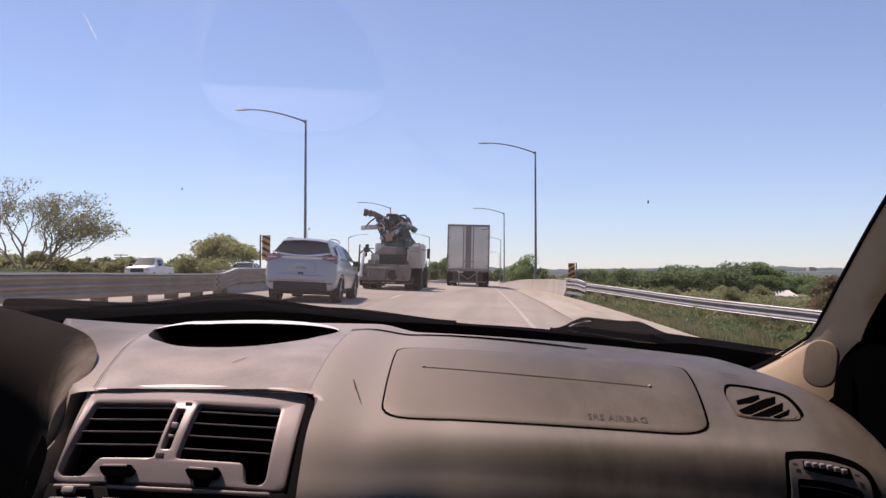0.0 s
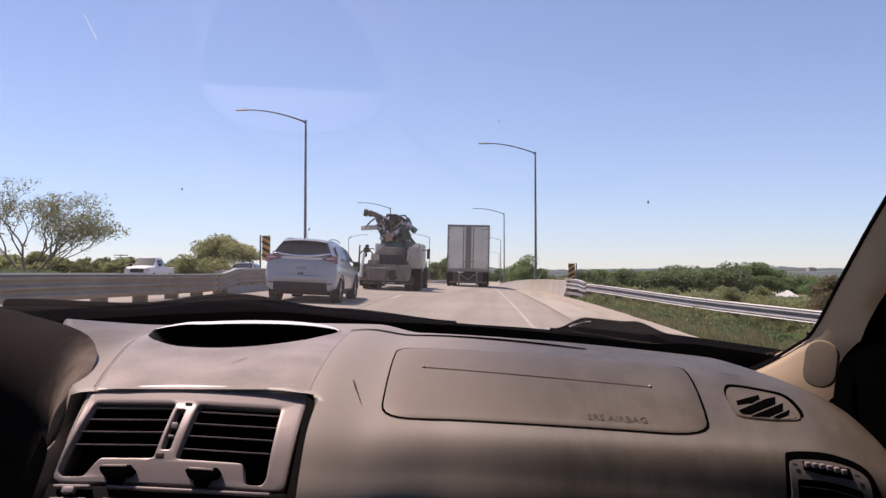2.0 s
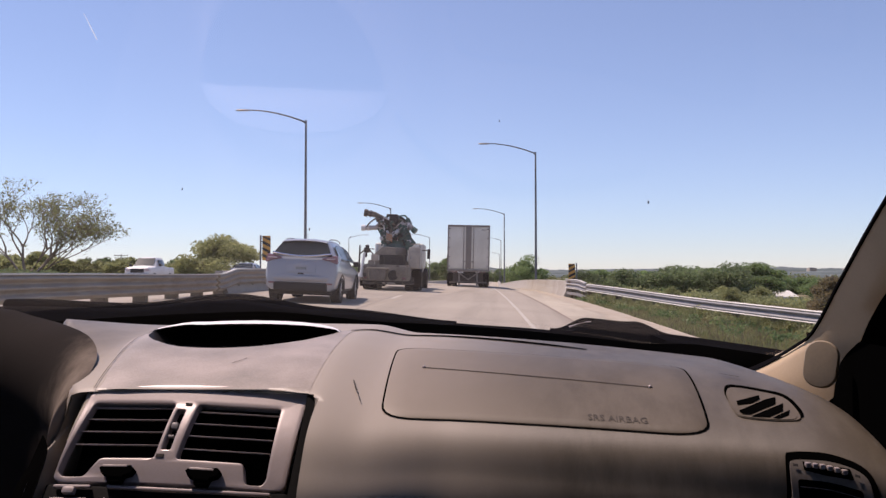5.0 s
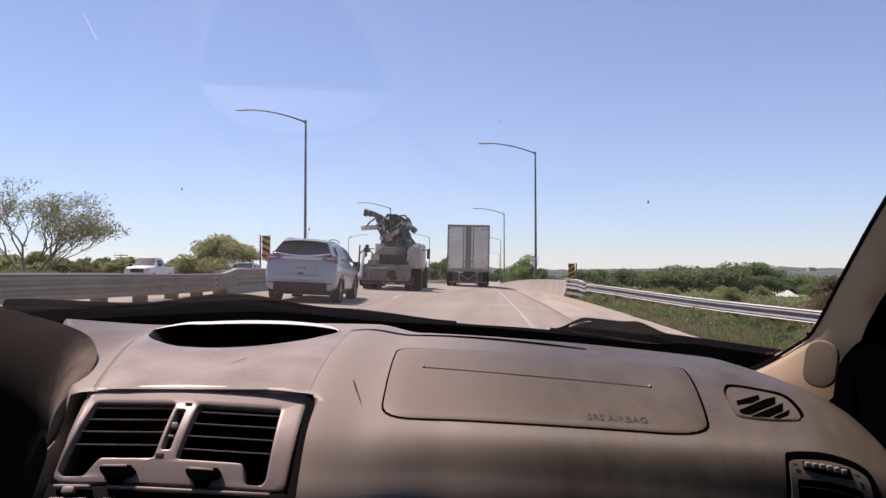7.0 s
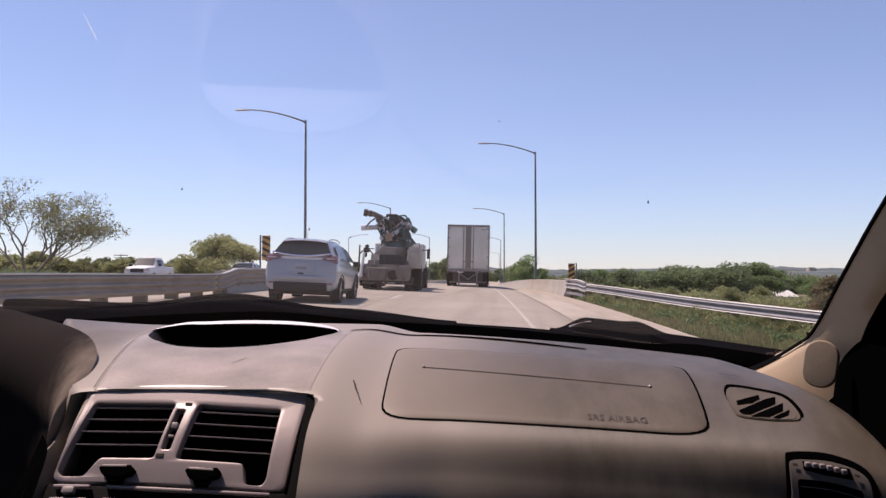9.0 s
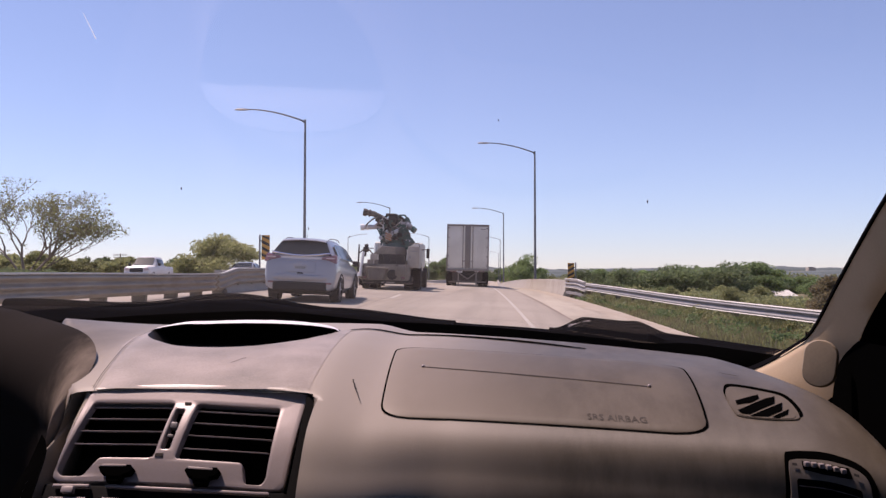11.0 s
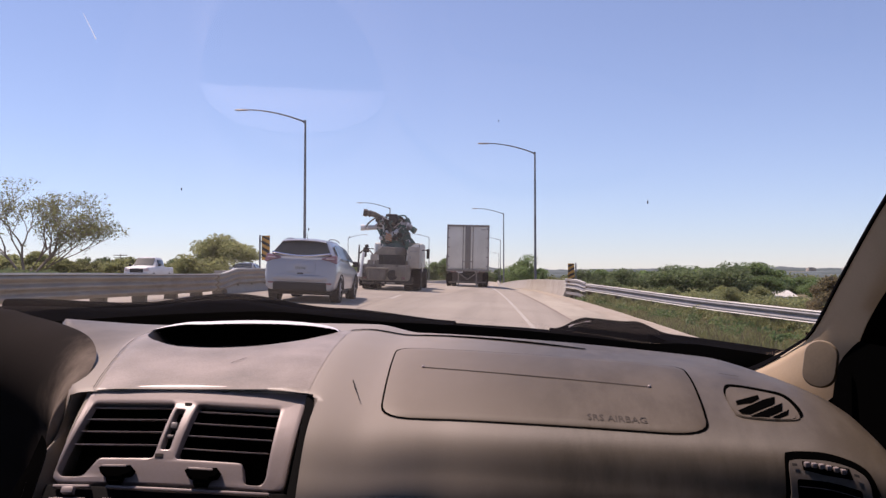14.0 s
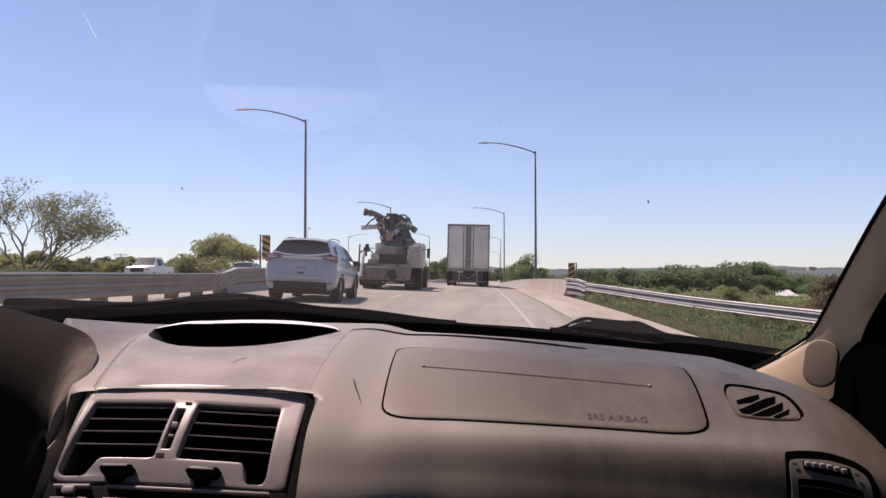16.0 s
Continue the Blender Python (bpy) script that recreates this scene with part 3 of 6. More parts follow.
bm = bmesh.new()
outer = [(-PW + .021, PH + .0085), (-.04, PH + .0120), (.04, PH + .0140), (PW - .006, PH + .0130), (PW - .001, PH + .006), (PW - .010, -PH + .009), (PW - .014, -PH + .005), (-PW + .012, -PH + .005), (-PW + .004, -PH + .009), (-PW + .012, PH + .003)]
holes = [vent_hole(*VENTS[0], -1), vent_hole(*VENTS[1], 1)]
slot = [(-.0125, .034), (-.0035, .034), (-.0075, -.014), (-.0165, -.014)]
loops = []
for lp in [soften(outer, .003)] + [soften(h, .004) for h in holes] + [soften(slot, .002)]:
    vs = [bm.verts.new((x, 0, z)) for x, z in lp]
    loops += [bm.edges.new((vs[i], vs[(i + 1) % len(vs)])) for i in range(len(vs))]
bmesh.ops.triangle_fill(bm, edges=loops, use_beauty=True, use_dissolve=False)
bmesh.ops.subdivide_edges(bm, edges=[e for e in bm.edges if e.calc_length() > .012], cuts=4, use_grid_fill=True)
bmesh.ops.triangulate(bm, faces=bm.faces)
ex = bmesh.ops.extrude_face_region(bm, geom=list(bm.faces))
bmesh.ops.translate(bm, verts=[v for v in ex["geom"] if isinstance(v, bmesh.types.BMVert)], vec=(0, 0.012, 0))
for v in bm.verts:
    v.co.y += panel_bow(v.co.x, v.co.z)
bmesh.ops.recalc_face_normals(bm, faces=bm.faces)
rims = [e for e in bm.edges if len(e.link_faces) == 2 and e.calc_face_angle(0) > radians(60) and max(abs(v.co.y - panel_bow(v.co.x, v.co.z)) for v in e.verts) < .004]
bmesh.ops.bevel(bm, geom=rims, offset=0.0016, segments=2, affect="EDGES", profile=0.5)
on_stack(bm)
panel = part("vent_panel", bm, M_SILVER, cabin, "silver plastic panel with two slatted air vents", angle=22)
bm = bmesh.new()
box(bm, (0.003, 0.045, 0.006), (PW * 2 - .024, 0.05, PH * 2 - .006), 0.004)
on_stack(bm)
part("vent_well", bm, M_VOID, panel)
# Black piece that paints the shade on the panel's right side.
bm = bmesh.new()
prism(bm, [(PW - .001, PH - .004), (PW + .010, PH - .008), (PW + .002, -PH - .06), (PW - .009, -PH - .06)], 0.03, VP_M @ Matrix.Translation((0, 0.004, 0)))
part("panel_side", bm, M_BLACK, panel, "side gap of the panel, black for its shade")
for si, (a, b) in enumerate(VENTS):
    for k in range(4):
        z = 0.041 - 0.0152 * k - (0.003 if si else 0.0)
        bm = bmesh.new()
        box(bm, ((a + b) / 2 - .0012 * k + .001, 0.0125 + panel_bow(0, z), z), (b - a - .004, 0.016, 0.0011), 0.0004, Matrix.Rotation(radians(20), 3, "X"))
        on_stack(bm)
        part("slat", bm, M_SILVER, panel)
for x in (-0.052, 0.033):
    bm = bmesh.new()
    prism(bm, [(-.017, .003), (-.014, .006), (.014, .006), (.017, .003), (.014, -.002), (.008, -.004), (.006, -.011), (-.006, -.011), (-.008, -.004), (-.014, -.002)], 0.010, VP_M @ Matrix.Translation((x, -0.009, -0.0415 - .055 * max(0, x))))
    knob = part("vent_knob", bm, M_VOID, panel, "black vent knob")
    bm = bmesh.new()
    box(bm, (x, -0.0145, -0.0385), (0.024, 0.0012, 0.0022), 0.0005)
    on_stack(bm)
    part("knob_strip", bm, M_SILVER, knob, "thin bright strip")
bm = bmesh.new()
box(bm, (-0.009, 0.004, 0.013), (0.007, 0.008, 0.007), 0.0012)
box(bm, (-0.011, 0.005, 0.002), (0.006, 0.004, 0.003), 0.0006)
on_stack(bm)
part("slider", bm, M_SILVER_DARK, panel, "small dark slider")
for x, z, w in ((-0.002, 0.041, 0.007), (-0.016, -0.021, 0.008)):
    bm = bmesh.new()
    box(bm, (x, -0.0004 + panel_bow(0, z), z), (w, 0.0008, 0.004), 0.0003)
    on_stack(bm)
    part("panel_mark", bm, M_EMBOSS, panel)
# the dashboard's flank beside the panel, rolling away into the shade before the driver


def flank(u, v):
    z = PH + .012 - 1.3 * PH * u
    x = -0.1105 - .005 * u - (.018 - .012 * u) * math.sin(1.5 * v)
    return VP_M @ Vector((x, .003 + panel_bow(0, z) + .05 * (1 - math.cos(1.5 * v)), z))


patch("stack_flank", flank, 20, 12, M_DASH, dashboard)
# the unit below the panel
bm = bmesh.new()
box(bm, (-0.004, 0.03, -PH - 0.061), (PW * 2 - .004, 0.05, 0.13), 0.004)
on_stack(bm)
unit = part("console_unit", bm, M_BLACK, cabin, "black unit below the vents")
for x, w in ((-0.094, 0.036), (0.02, 0.16)):
    bm = bmesh.new()
    box(bm, (x, 0.001, -PH - 0.001), (w, 0.006, 0.0028), 0.001)
    box(bm, (x, 0.001, -PH - 0.014), (w, 0.006, 0.0018), 0.0008)
    on_stack(bm)
    part("chrome_strip", bm, M_SILVER, unit)
bm = bmesh.new()
box(bm, (-0.094, -0.004, -PH - 0.007), (0.012, 0.008, 0.007), 0.002)
on_stack(bm)
part("button", bm, M_SILVER, unit)

# the side window's defroster outlet
leaf = [(.234, .395), (.241, .377), (.253, .3755), (.269, .3826), (.284, .3924), (.289, .411), (.288, .445), (.275, .453), (.253, .455), (.234, .4515), (.231, .439), (.231, .415)]


def smooth_loop(p, n=5):
    out = []
    for i in range(len(p)):
        a, b, c, d = p[i - 1], p[i], p[(i + 1) % len(p)], p[(i + 2) % len(p)]
        for j in range(n):
            f = j / n
            out.append(tuple(0.5 * (2 * b[k] + (c[k] - a[k]) * f + (2 * a[k] - 5 * b[k] + 4 * c[k] - d[k]) * f * f + (3 * b[k] - a[k] - 3 * c[k] + d[k]) * f ** 3) for k in (0, 1)))
    return out


def grown(p, k):
    cx, cs = sum(q[0] for q in p) / len(p), sum(q[1] for q in p) / len(p)
    return [(cx + (x - cx) * k, cs + (s - cs) * k) for x, s in p]


leaf = smooth_loop(leaf)
# The black leaf is shifted to paint the shade along the recess's upper rim.
outlet = dash_fill("defroster_outlet", [(x + .0022, s - .010) for x, s in grown(leaf, 1.07)], 0.0008, M_VOID, dashboard, "leaf-shaped side defroster outlet")
dash_fill("outlet_frame", leaf, 0.0016, M_COVER, outlet, "grey slotted insert", edge=0.001)
dash_fill("outlet_lip", grown([(x - .0008, s + .002) for x, s in leaf], 0.93), 0.0022, M_COVER, outlet, edge=0.0014)
for slot_shape in (((.2395, .4188), (.2615, .4011), (.2601, .4104), (.2514, .4206), (.2386, .427)), ((.2376, .440), (.2647, .4123), (.2749, .4041), (.2705, .4208), (.2453, .4459), (.2393, .4458)),
                   ((.2462, .4506), (.2783, .4191), (.2739, .4356), (.2603, .4492)), ((.2638, .4509), (.2809, .433), (.2772, .4436), (.2686, .4512))):
    dash_fill("outlet_slot", grown(slot_shape, 1.16), 0.0030, M_VOID, outlet, "black slot", rings=3)

# the air vent at the dashboard's end
end_vent = dash_fill("end_vent", smooth_loop([(.260, .528), (.266, .516), (.285, .512), (.303, .512), (.320, .518), (.329, .540), (.333, .60), (.336, .72), (.262, .72), (.259, .60)]), 0.001, M_VOID, dashboard, "air vent in a black recess at the dashboard's end")
dash_fill("vent_insert", smooth_loop([(.2625, .545), (.267, .532), (.285, .529), (.301, .528), (.317, .532), (.325, .549), (.328, .60), (.331, .72), (.266, .72), (.263, .60)]), 0.003, M_FLANK, end_vent, "grey vent insert", edge=0.002)
dash_fill("wheel_slot", [(.2735, .5345), (.3104, .5335), (.3125, .553), (.300, .556), (.290, .557), (.274, .551)], 0.0038, M_VOID, end_vent, rings=3)
for k in range(6):
    p = dash(0.2775 + 0.0056 * k, 0.5405 + .0004 * k, 0.0050)
    part("thumb_wheel_rib", box(bmesh.new(), p, (0.0050, 0.006, 0.0046), 0.0014), M_SILVER, end_vent, "ribbed grey thumb wheel")
dash_fill("vent_mouth", quad_outline(((.2683, .5695), (.319, .5695), (.326, .72), (.271, .72)), 0.05), 0.0038, M_VOID, end_vent)
for k in range(3):
    dash_line("vent_slat", (.270, .584 + .03 * k), (.3195 + .001 * k, .584 + .03 * k), 0.0022, 0.0055, M_SILVER_DARK, end_vent, n=8)
for x in (.2675, .3155):
    dash_line("vent_mark", (x - .002, .543), (x + .002, .543), 0.005, 0.0046, M_SEAM, end_vent, n=3)

# the hood and instruments before the driver, coloured dark for their shade
def driver_edge(s):
    return -0.757 + 0.41 * min(s, 0.43) + 0.058 * ease(.43, .51, s)


HOOD_EDGE = ((-0.890, 1.190, -0.046), (-0.750, 1.180, -0.047), (-0.686, 1.160, -0.057), (-0.618, 1.130, -0.069), (-0.570, 1.100, -0.083), (-0.537, 1.055, -0.103), (-0.521, 1.000, -0.125), (-0.520, 0.965, -0.152), (-0.525, 0.950, -0.200))


def binnacle(u, v):
    """The instrument hood: from its edge on the dashboard it rolls over towards the driver and falls away."""
    p = Vector(spline(HOOD_EDGE, u))
    out = Vector((-.32, -.95, 0))
    r = .085 - .055 * ease(.45, 1, u)
    a = radians(105) * min(1.0, v / .7)
    drop = r * (1 - math.cos(a)) + .55 * max(0.0, v - .7) / .3
    return p + out * r * math.sin(a) + Vector((0, 0, EYE - drop))


patch("instrument_hood", binnacle, 70, 50, M_BINNACLE, cabin, "instrument hood before the driver, its shade painted as dark colour")
# Black sheet laid on the dashboard to paint the deep shade there.
patch("instrument_shade", lambda u, v: dash(-1.1 + (driver_edge(0.475 + 0.5 * v) + 1.1) * u, 0.475 + 0.525 * v, 0.012), 160, 40, M_VOID, cabin, "black sheet for the deep shade over the instruments")

# windscreen, its black border, the cowl, pillars, roof and doors


def base_line(x, out=0.0):
    """The windscreen's foot: bowed, with the sides drawn back."""
    q = (x - MID) / 0.74
    return Vector((x, 1.655 - 0.32 * q * q + out, EYE - 0.091 - 0.040 * q * q))


def screen(u, v):
    x = MID + (-0.80 + 1.60 * u) * (1 - 0.17 * v)
    q = (x - MID) / 0.74
    p = base_line(MID + (-0.80 + 1.60 * u))
    top = Vector((MID + (-0.66 + 1.32 * u), 0.80 - 0.10 * q * q, EYE + 0.40))
    bow = 0.035 * math.sin(math.pi * v)
    return p.lerp(top, v) + Vector((0, bow * 0.6, bow))


glass = patch("windscreen", lambda u, v: screen(-0.07 + 1.14 * u, v), 24, 12, M_SCREEN, cabin, "clear raked windscreen with faint reflections")
glass.data.flip_normals()
glass.visible_shadow = False


for u, v, r in ((0.8734, 0.37, 0.0022), (0.3866, 0.4093, 0.002), (0.5103, 0.2957, 0.0022), (0.5558, 0.2727, 0.0016), (0.7408, 0.5626, 0.0012)):
    speck = bmesh.new()
    bmesh.ops.create_icosphere(speck, subdivisions=1, radius=r, matrix=Matrix.Translation(screen(u, v)) @ Matrix.Diagonal((0.6, 0.3, 1.3, 1)))
    part("dirt_speck", speck, M_SPECK, glass, "small dirt speck")


def border(u, v):
    x = -1.12 + 1.58 * u
    top = 0.003 + 0.022 * (1 - ease(-.50, -.22, x)) + 0.012 * ease(.22, .30, x)
    return base_line(x) + Vector((0, -0.006 - (0.01 + 1.6 * top) * v, -0.035 + (0.035 + top) * v))


patch("windscreen_border", border, 60, 2, M_BLACK, cabin, "black border along the windscreen's foot")


bm = bmesh.new()
rings = []
for i in range(91):
    x = -1.15 + 1.62 * i / 90
    p = base_line(x, 0.03)
    top = 0.003 + 0.0015 * noise.noise(Vector((x * 9, 0, 0)))
    rings.append([p + Vector((0, dy, dz)) for dy, dz in ((-0.03, -0.06), (-.02, top - .012), (0.0, top - .003), (0.03, top), (0.07, top - .004), (0.10, -0.06))])
loft(bm, rings)
part("cowl", bm, M_RUBBER, cabin, "dark cowl below the windscreen")


def wiper(x0, x1, height):
    """A wiper at rest: arm and blade in one long bar whose top follows height(x) above the screen's foot."""
    w = None
    for name, dy, k in (("wiper_arm", 0.055, 1.0), ("wiper_blade", 0.015, 0.82)):
        bm = bmesh.new()
        rings = []
        for i in range(61):
            x = x0 + (x1 - x0) * i / 60
            p, h = base_line(x, dy), max(0.002, height(x) * k)
            rings.append([p + Vector((0, a, z)) for a, z in ((-.016, -.03), (-.016, h - .008), (-.008, h - .001), (.004, h), (.014, h - .006), (.016, -.03))])
        loft(bm, rings)
        ob = part(name, bm, M_RUBBER, w or cabin, "black wiper arm lying on the windscreen" if not w else "thin rubber wiper blade", angle=50)
        w = w or ob
    return w


wiper(-0.945, -0.105, lambda x: 0.007 + 0.010 * (1 - ease(-1.0, -.60, x)) + 0.019 * (1 - ease(-.36, -.11, x)) + 0.021 * (1 - ease(-.53, -.35, x)) + 0.019 * (1 - ease(-.98, -.74, x)) + 0.013 * ease(-.74, -.59, x) * (1 - ease(-.59, -.44, x)))
wiper(0.078, 0.43, lambda x: 0.008 + 0.026 * ease(.085, .145, x) * (1 - ease(.22, .28, x)) + 0.0135 * ease(.2, .28, x))
bm = bmesh.new()
box(bm, base_line(0.13, 0.03) + Vector((0, 0, 0.021)), (0.040, 0.012, 0.005), 0.002, Matrix.Rotation(radians(-14), 3, "Y"))
part("wiper_clip", bm, M_SILVER, cabin, "bright metal wiper clip")


PILLAR = ((0.330, 1.33, -.165), (0.3702, 1.27, -.1353), (0.3988, 1.22, -.1056), (0.4108, 1.165, -.0763), (0.400, 1.04, -.0068), (0.387, 0.92, .0542), (0.376, 0.825, .0972), (0.349, 0.68, .1514), (0.32, 0.57, .19))


def pillar(side):
    """The trim of the front pillar; its inner edge runs from the dashboard's corner up and back to the roof."""
    bm = bmesh.new()
    rings = []
    for i in range(33):
        t = i / 32
        c = Vector(spline(PILLAR, t)) + Vector((0, 0, EYE))
        foot = 1 - ease(0.15, 0.5, t)
        rings.append([c + Vector(o) for o in ((.024, .018, .006), (0, 0, 0), (.003, -.020, -.004), (.009 + .012 * foot, -.040 - .02 * foot, -.012 - .014 * foot), (.019 + .022 * foot, -.054 - .03 * foot, -.024 - .024 * foot), (.031 + .022 * foot, -.050 - .02 * foot, -.026), (.044, -.005, 0), (.042, .04, .02))])
    loft(bm, rings)
    if side < 0:
        for v in bm.verts:
            v.co.x = 2 * MID - v.co.x
    ob = part("pillar_trim", bm, M_TAN, cabin, "tan plastic windscreen pillar trim", angle=60)
    bm = bmesh.new()
    loft(bm, [[Vector(spline(PILLAR, i / 32)) + Vector((0, 0, EYE)) + Vector(o) for o in ((-.0025, .001, .0), (-.002, .006, .002), (.01, .018, .008), (.004, .003, .003))] for i in range(33)])
    if side < 0:
        for v in bm.verts:
            v.co.x = 2 * MID - v.co.x
    part("pillar_seal", bm, M_RUBBER, ob, "black windscreen seal")
    return ob


trim = pillar(1)
pillar(-1)
bm = bmesh.new()
c = Vector((0.389, 1.088, EYE - 0.110))
m = Matrix.Translation(c) @ pose(0, 0, 0, -8, 6, -30)
loft(bm, [[m @ Vector((x * k, y, z * k)) for x, z in rounded(0.040, 0.060, 0.019, 9)] for y, k in ((0.012, 1.0), (0.003, 1.0), (0.0, 0.94), (-0.001, 0.6))])
bmesh.ops.translate(bm, verts=bm.verts, vec=(0.003, 0.003, 0))
part("speaker_cover", bm, M_TAN_SHADE, trim, "rounded tan tweeter cover")


def shell(name, fn, nu, nv, material, label, th=0.03):
    ob = patch(name, fn, nu, nv, material, cabin, label)
    return ob


shell("roof_lining", lambda u, v: Vector((MID + (-0.66 + 1.32 * u) * (1 + .05 * v), 0.83 - 2.7 * v, EYE + 0.40 + 0.05 * math.sin(math.pi * v) - 0.06 * (2 * u - 1) ** 2 * v)), 12, 12, M_TAN_DARK, "dark cloth roof lining")
# Door trim is coloured near-black in place of the shade on it.
for sgn in (1, -1):
    shell("door_panel", lambda u, v: Vector((MID + sgn * (0.80 - 0.01 * v), 1.25 - 3.2 * u, EYE - 0.95 + 0.87 * v)), 6, 6, M_VOID, "door panel, black for its shade")
    shell("door_frame", lambda u, v: Vector((MID + sgn * (0.86 - 0.06 * v), 1.20 - 0.62 * v - 0.50 * u, EYE - 0.10 + 0.50 * v)), 2, 8, M_VOID, "door window frame, black for its shade")
def beside_pillar(u, v):
    foot = 1 - ease(0.15, 0.5, v)
    c = Vector(spline(PILLAR, v)) + Vector((0, 0, EYE)) + Vector((.0195 + .022 * foot, -.0545 - .03 * foot, -.024 - .024 * foot))
    return c + Vector((0.20 * u, -0.16 * u, -0.16 * u * foot - .03 * u))


# Added sheet whose black stands for the shaded door frame.
shell("door_frame_cover", beside_pillar, 4, 24, M_VOID, "door frame beside the pillar, black for its shade")
shell("firewall", lambda u, v: Vector((MID - 0.8 + 1.6 * u, 1.30, EYE - 1.0 + 0.72 * v)), 4, 4, M_TAN_DARK, "dark footwell wall")
shell("cabin_floor", lambda u, v: Vector((MID - 0.8 + 1.6 * u, 1.30 - 3.3 * v, EYE - 0.95)), 4, 4, M_TAN_DARK, "dark carpet floor")
shell("rear_bulkhead", lambda u, v: Vector((MID - 0.8 + 1.6 * u, -1.95, EYE - 0.95 + 1.38 * v)), 4, 4, M_TAN_DARK, "dark rear of the cabin")
for x in (MID - 0.37, MID + 0.37):
    bm = bmesh.new()
    box(bm, (x, -0.35, EYE - 0.62), (0.48, 0.5, 0.22), 0.06, seg=3)
    box(bm, (x, -0.66, EYE - 0.25), (0.48, 0.16, 0.70), 0.06, Matrix.Rotation(radians(14), 3, "X"), seg=3)
    part("front_seat", bm, M_TAN_DARK, cabin, "dark cloth front seat")

def stand(x, y, s=1.0, yaw=0.0, sx=1.0):
    return pose(x, y, ground_z(x, y), 0, 0, yaw) @ Matrix.Diagonal((s * sx, s * sx, s, 1))


# ---- street lamps ----


def street_lamp(at, label):
    """A tapered steel shaft with a curved arm that reaches to -x, and a lamp head."""
    t = thing("street_lamp", label, "street lamp", "lamps along the highway", at)
    bm = bmesh.new()
    cyl(bm, (0, 0, 0), (0, 0, 10.9), 0.11, 0.065, 12)
    part("shaft", bm, M_POLE, t)
    bm = bmesh.new()
    tube(bm, [(-3.9 * u, 0, 10.75 + 0.85 * math.sin(u * math.pi / 2) ** 0.9) for u in [i / 12 for i in range(13)]], 0.055, 8, 0.7)
    part("arm", bm, M_POLE, t)
    bm = bmesh.new()
    loft(bm, [[Vector((x, ky * w, 11.58 + kz * h)) for ky, kz in ((-1, 0), (-.7, .7), (0, 1), (.7, .7), (1, 0), (.6, -.5), (-.6, -.5))] for x, w, h in ((-3.7, .06, .05), (-3.95, .15, .08), (-4.4, .17, .09), (-4.65, .06, .05))])
    part("lamp_head", bm, M_LAMP, t)
    bm = bmesh.new()
    box(bm, (0, 0, 0.12), (0.32, 0.32, 0.24), 0.03)
    part("base_plate", bm, M_POLE, t)
    bm = bmesh.new()
    cyl(bm, (0.02, 0, 10.7), (-0.16, 0, 10.82), 0.09, 0.07, 10)
    part("bracket", bm, M_POLE, t)
    return t


def at_road(x, y, yaw=0.0, roll=0.0, lift=0.0):
    """A place x metres beside the camera's line along the road; yaw is taken from the road's own direction."""
    turn = math.degrees(math.atan2(bend(y) - bend(y + 1), 1))
    return pose(x + bend(y), y, bank(x, y) + lift, 0, roll, yaw + turn)


lamp = street_lamp(at_road(4.95, 68, 0, 0, 0.35), "tall grey steel street lamp behind the bridge parapet")
for x, y in ((4.9, 124), (4.9, 205), (5.0, 330)):
    copy_thing(lamp, at_road(x, y, 0, 0, 0.35))
for x, y in ((-11.2, 53.5), (-11.3, 115), (-11.5, 190)):
    tagged(copy_thing(lamp, at_road(x, y, 0, 0, -0.25)), "tall grey steel street lamp on the median")
for x, y in ((-31.5, 197), (-31.5, 330)):
    tagged(copy_thing(lamp, at_road(x, y, 180, 0, 0.0)), "tall grey steel street lamp beside the far carriageway")
# the lamp that carries a banner, already passed
tagged(copy_thing(lamp, at_road(5.6, -46, 0, 0, -0.1)), "grey steel street lamp carrying a printed banner sign")

# the banner on one lamp
SIGN_AT = at_road(5.6, -46, 0, 0, -0.3) @ pose(0, -0.16, 0.24, 0, 0, -6) @ Matrix.Diagonal((0.9, 1, 0.92, 1))
sign = thing("banner_sign", "navy banner sign with an orange picture on a lamp post", "sign", at=SIGN_AT)


def flat(name, x, z, w, h, material, y=0.0, label="", r=0.01, d=0.012):
    bm = bmesh.new()
    prism(bm, [(x + a, z + b) for a, b in rounded(w, h, r)], d, Matrix.Translation((0, y, 0)))
    return part(name, bm, material, sign, label)


top = [(-.31, 2.66), (.31, 2.66), (.31, 3.58), (.2, 3.63), (0, 3.65), (-.2, 3.63), (-.31, 3.58)]
bm = bmesh.new()
prism(bm, top, 0.02)
part("board", bm, M_BLUE, sign, "navy printed board")
flat("header", 0, 3.50, 0.54, 0.13, M_SIGN, -0.008, "pale header with unreadable lettering")
for x, w in ((-.2, .06), (-.11, .05), (-.03, .07), (.07, .05), (.15, .05), (.22, .04)):
    flat("lettering_bar", x, 3.50, w, 0.085, M_BLUE, -0.014)
flat("white_rule", 0, 3.405, 0.60, 0.03, M_SIGN, -0.008)
for x, z, w, h in ((.02, 3.10, .42, .16), (.07, 3.16, .34, .12), (-.02, 3.03, .36, .08), (.12, 3.21, .2, .06)):
    flat("orange_shape", x, z, w, h, M_ORANGE, -0.006 - 0.003 * random.random(), "orange blurred picture", 0.03)
flat("lower_board", 0, 2.50, 0.58, 0.28, M_SIGN, 0.0, "small white board")
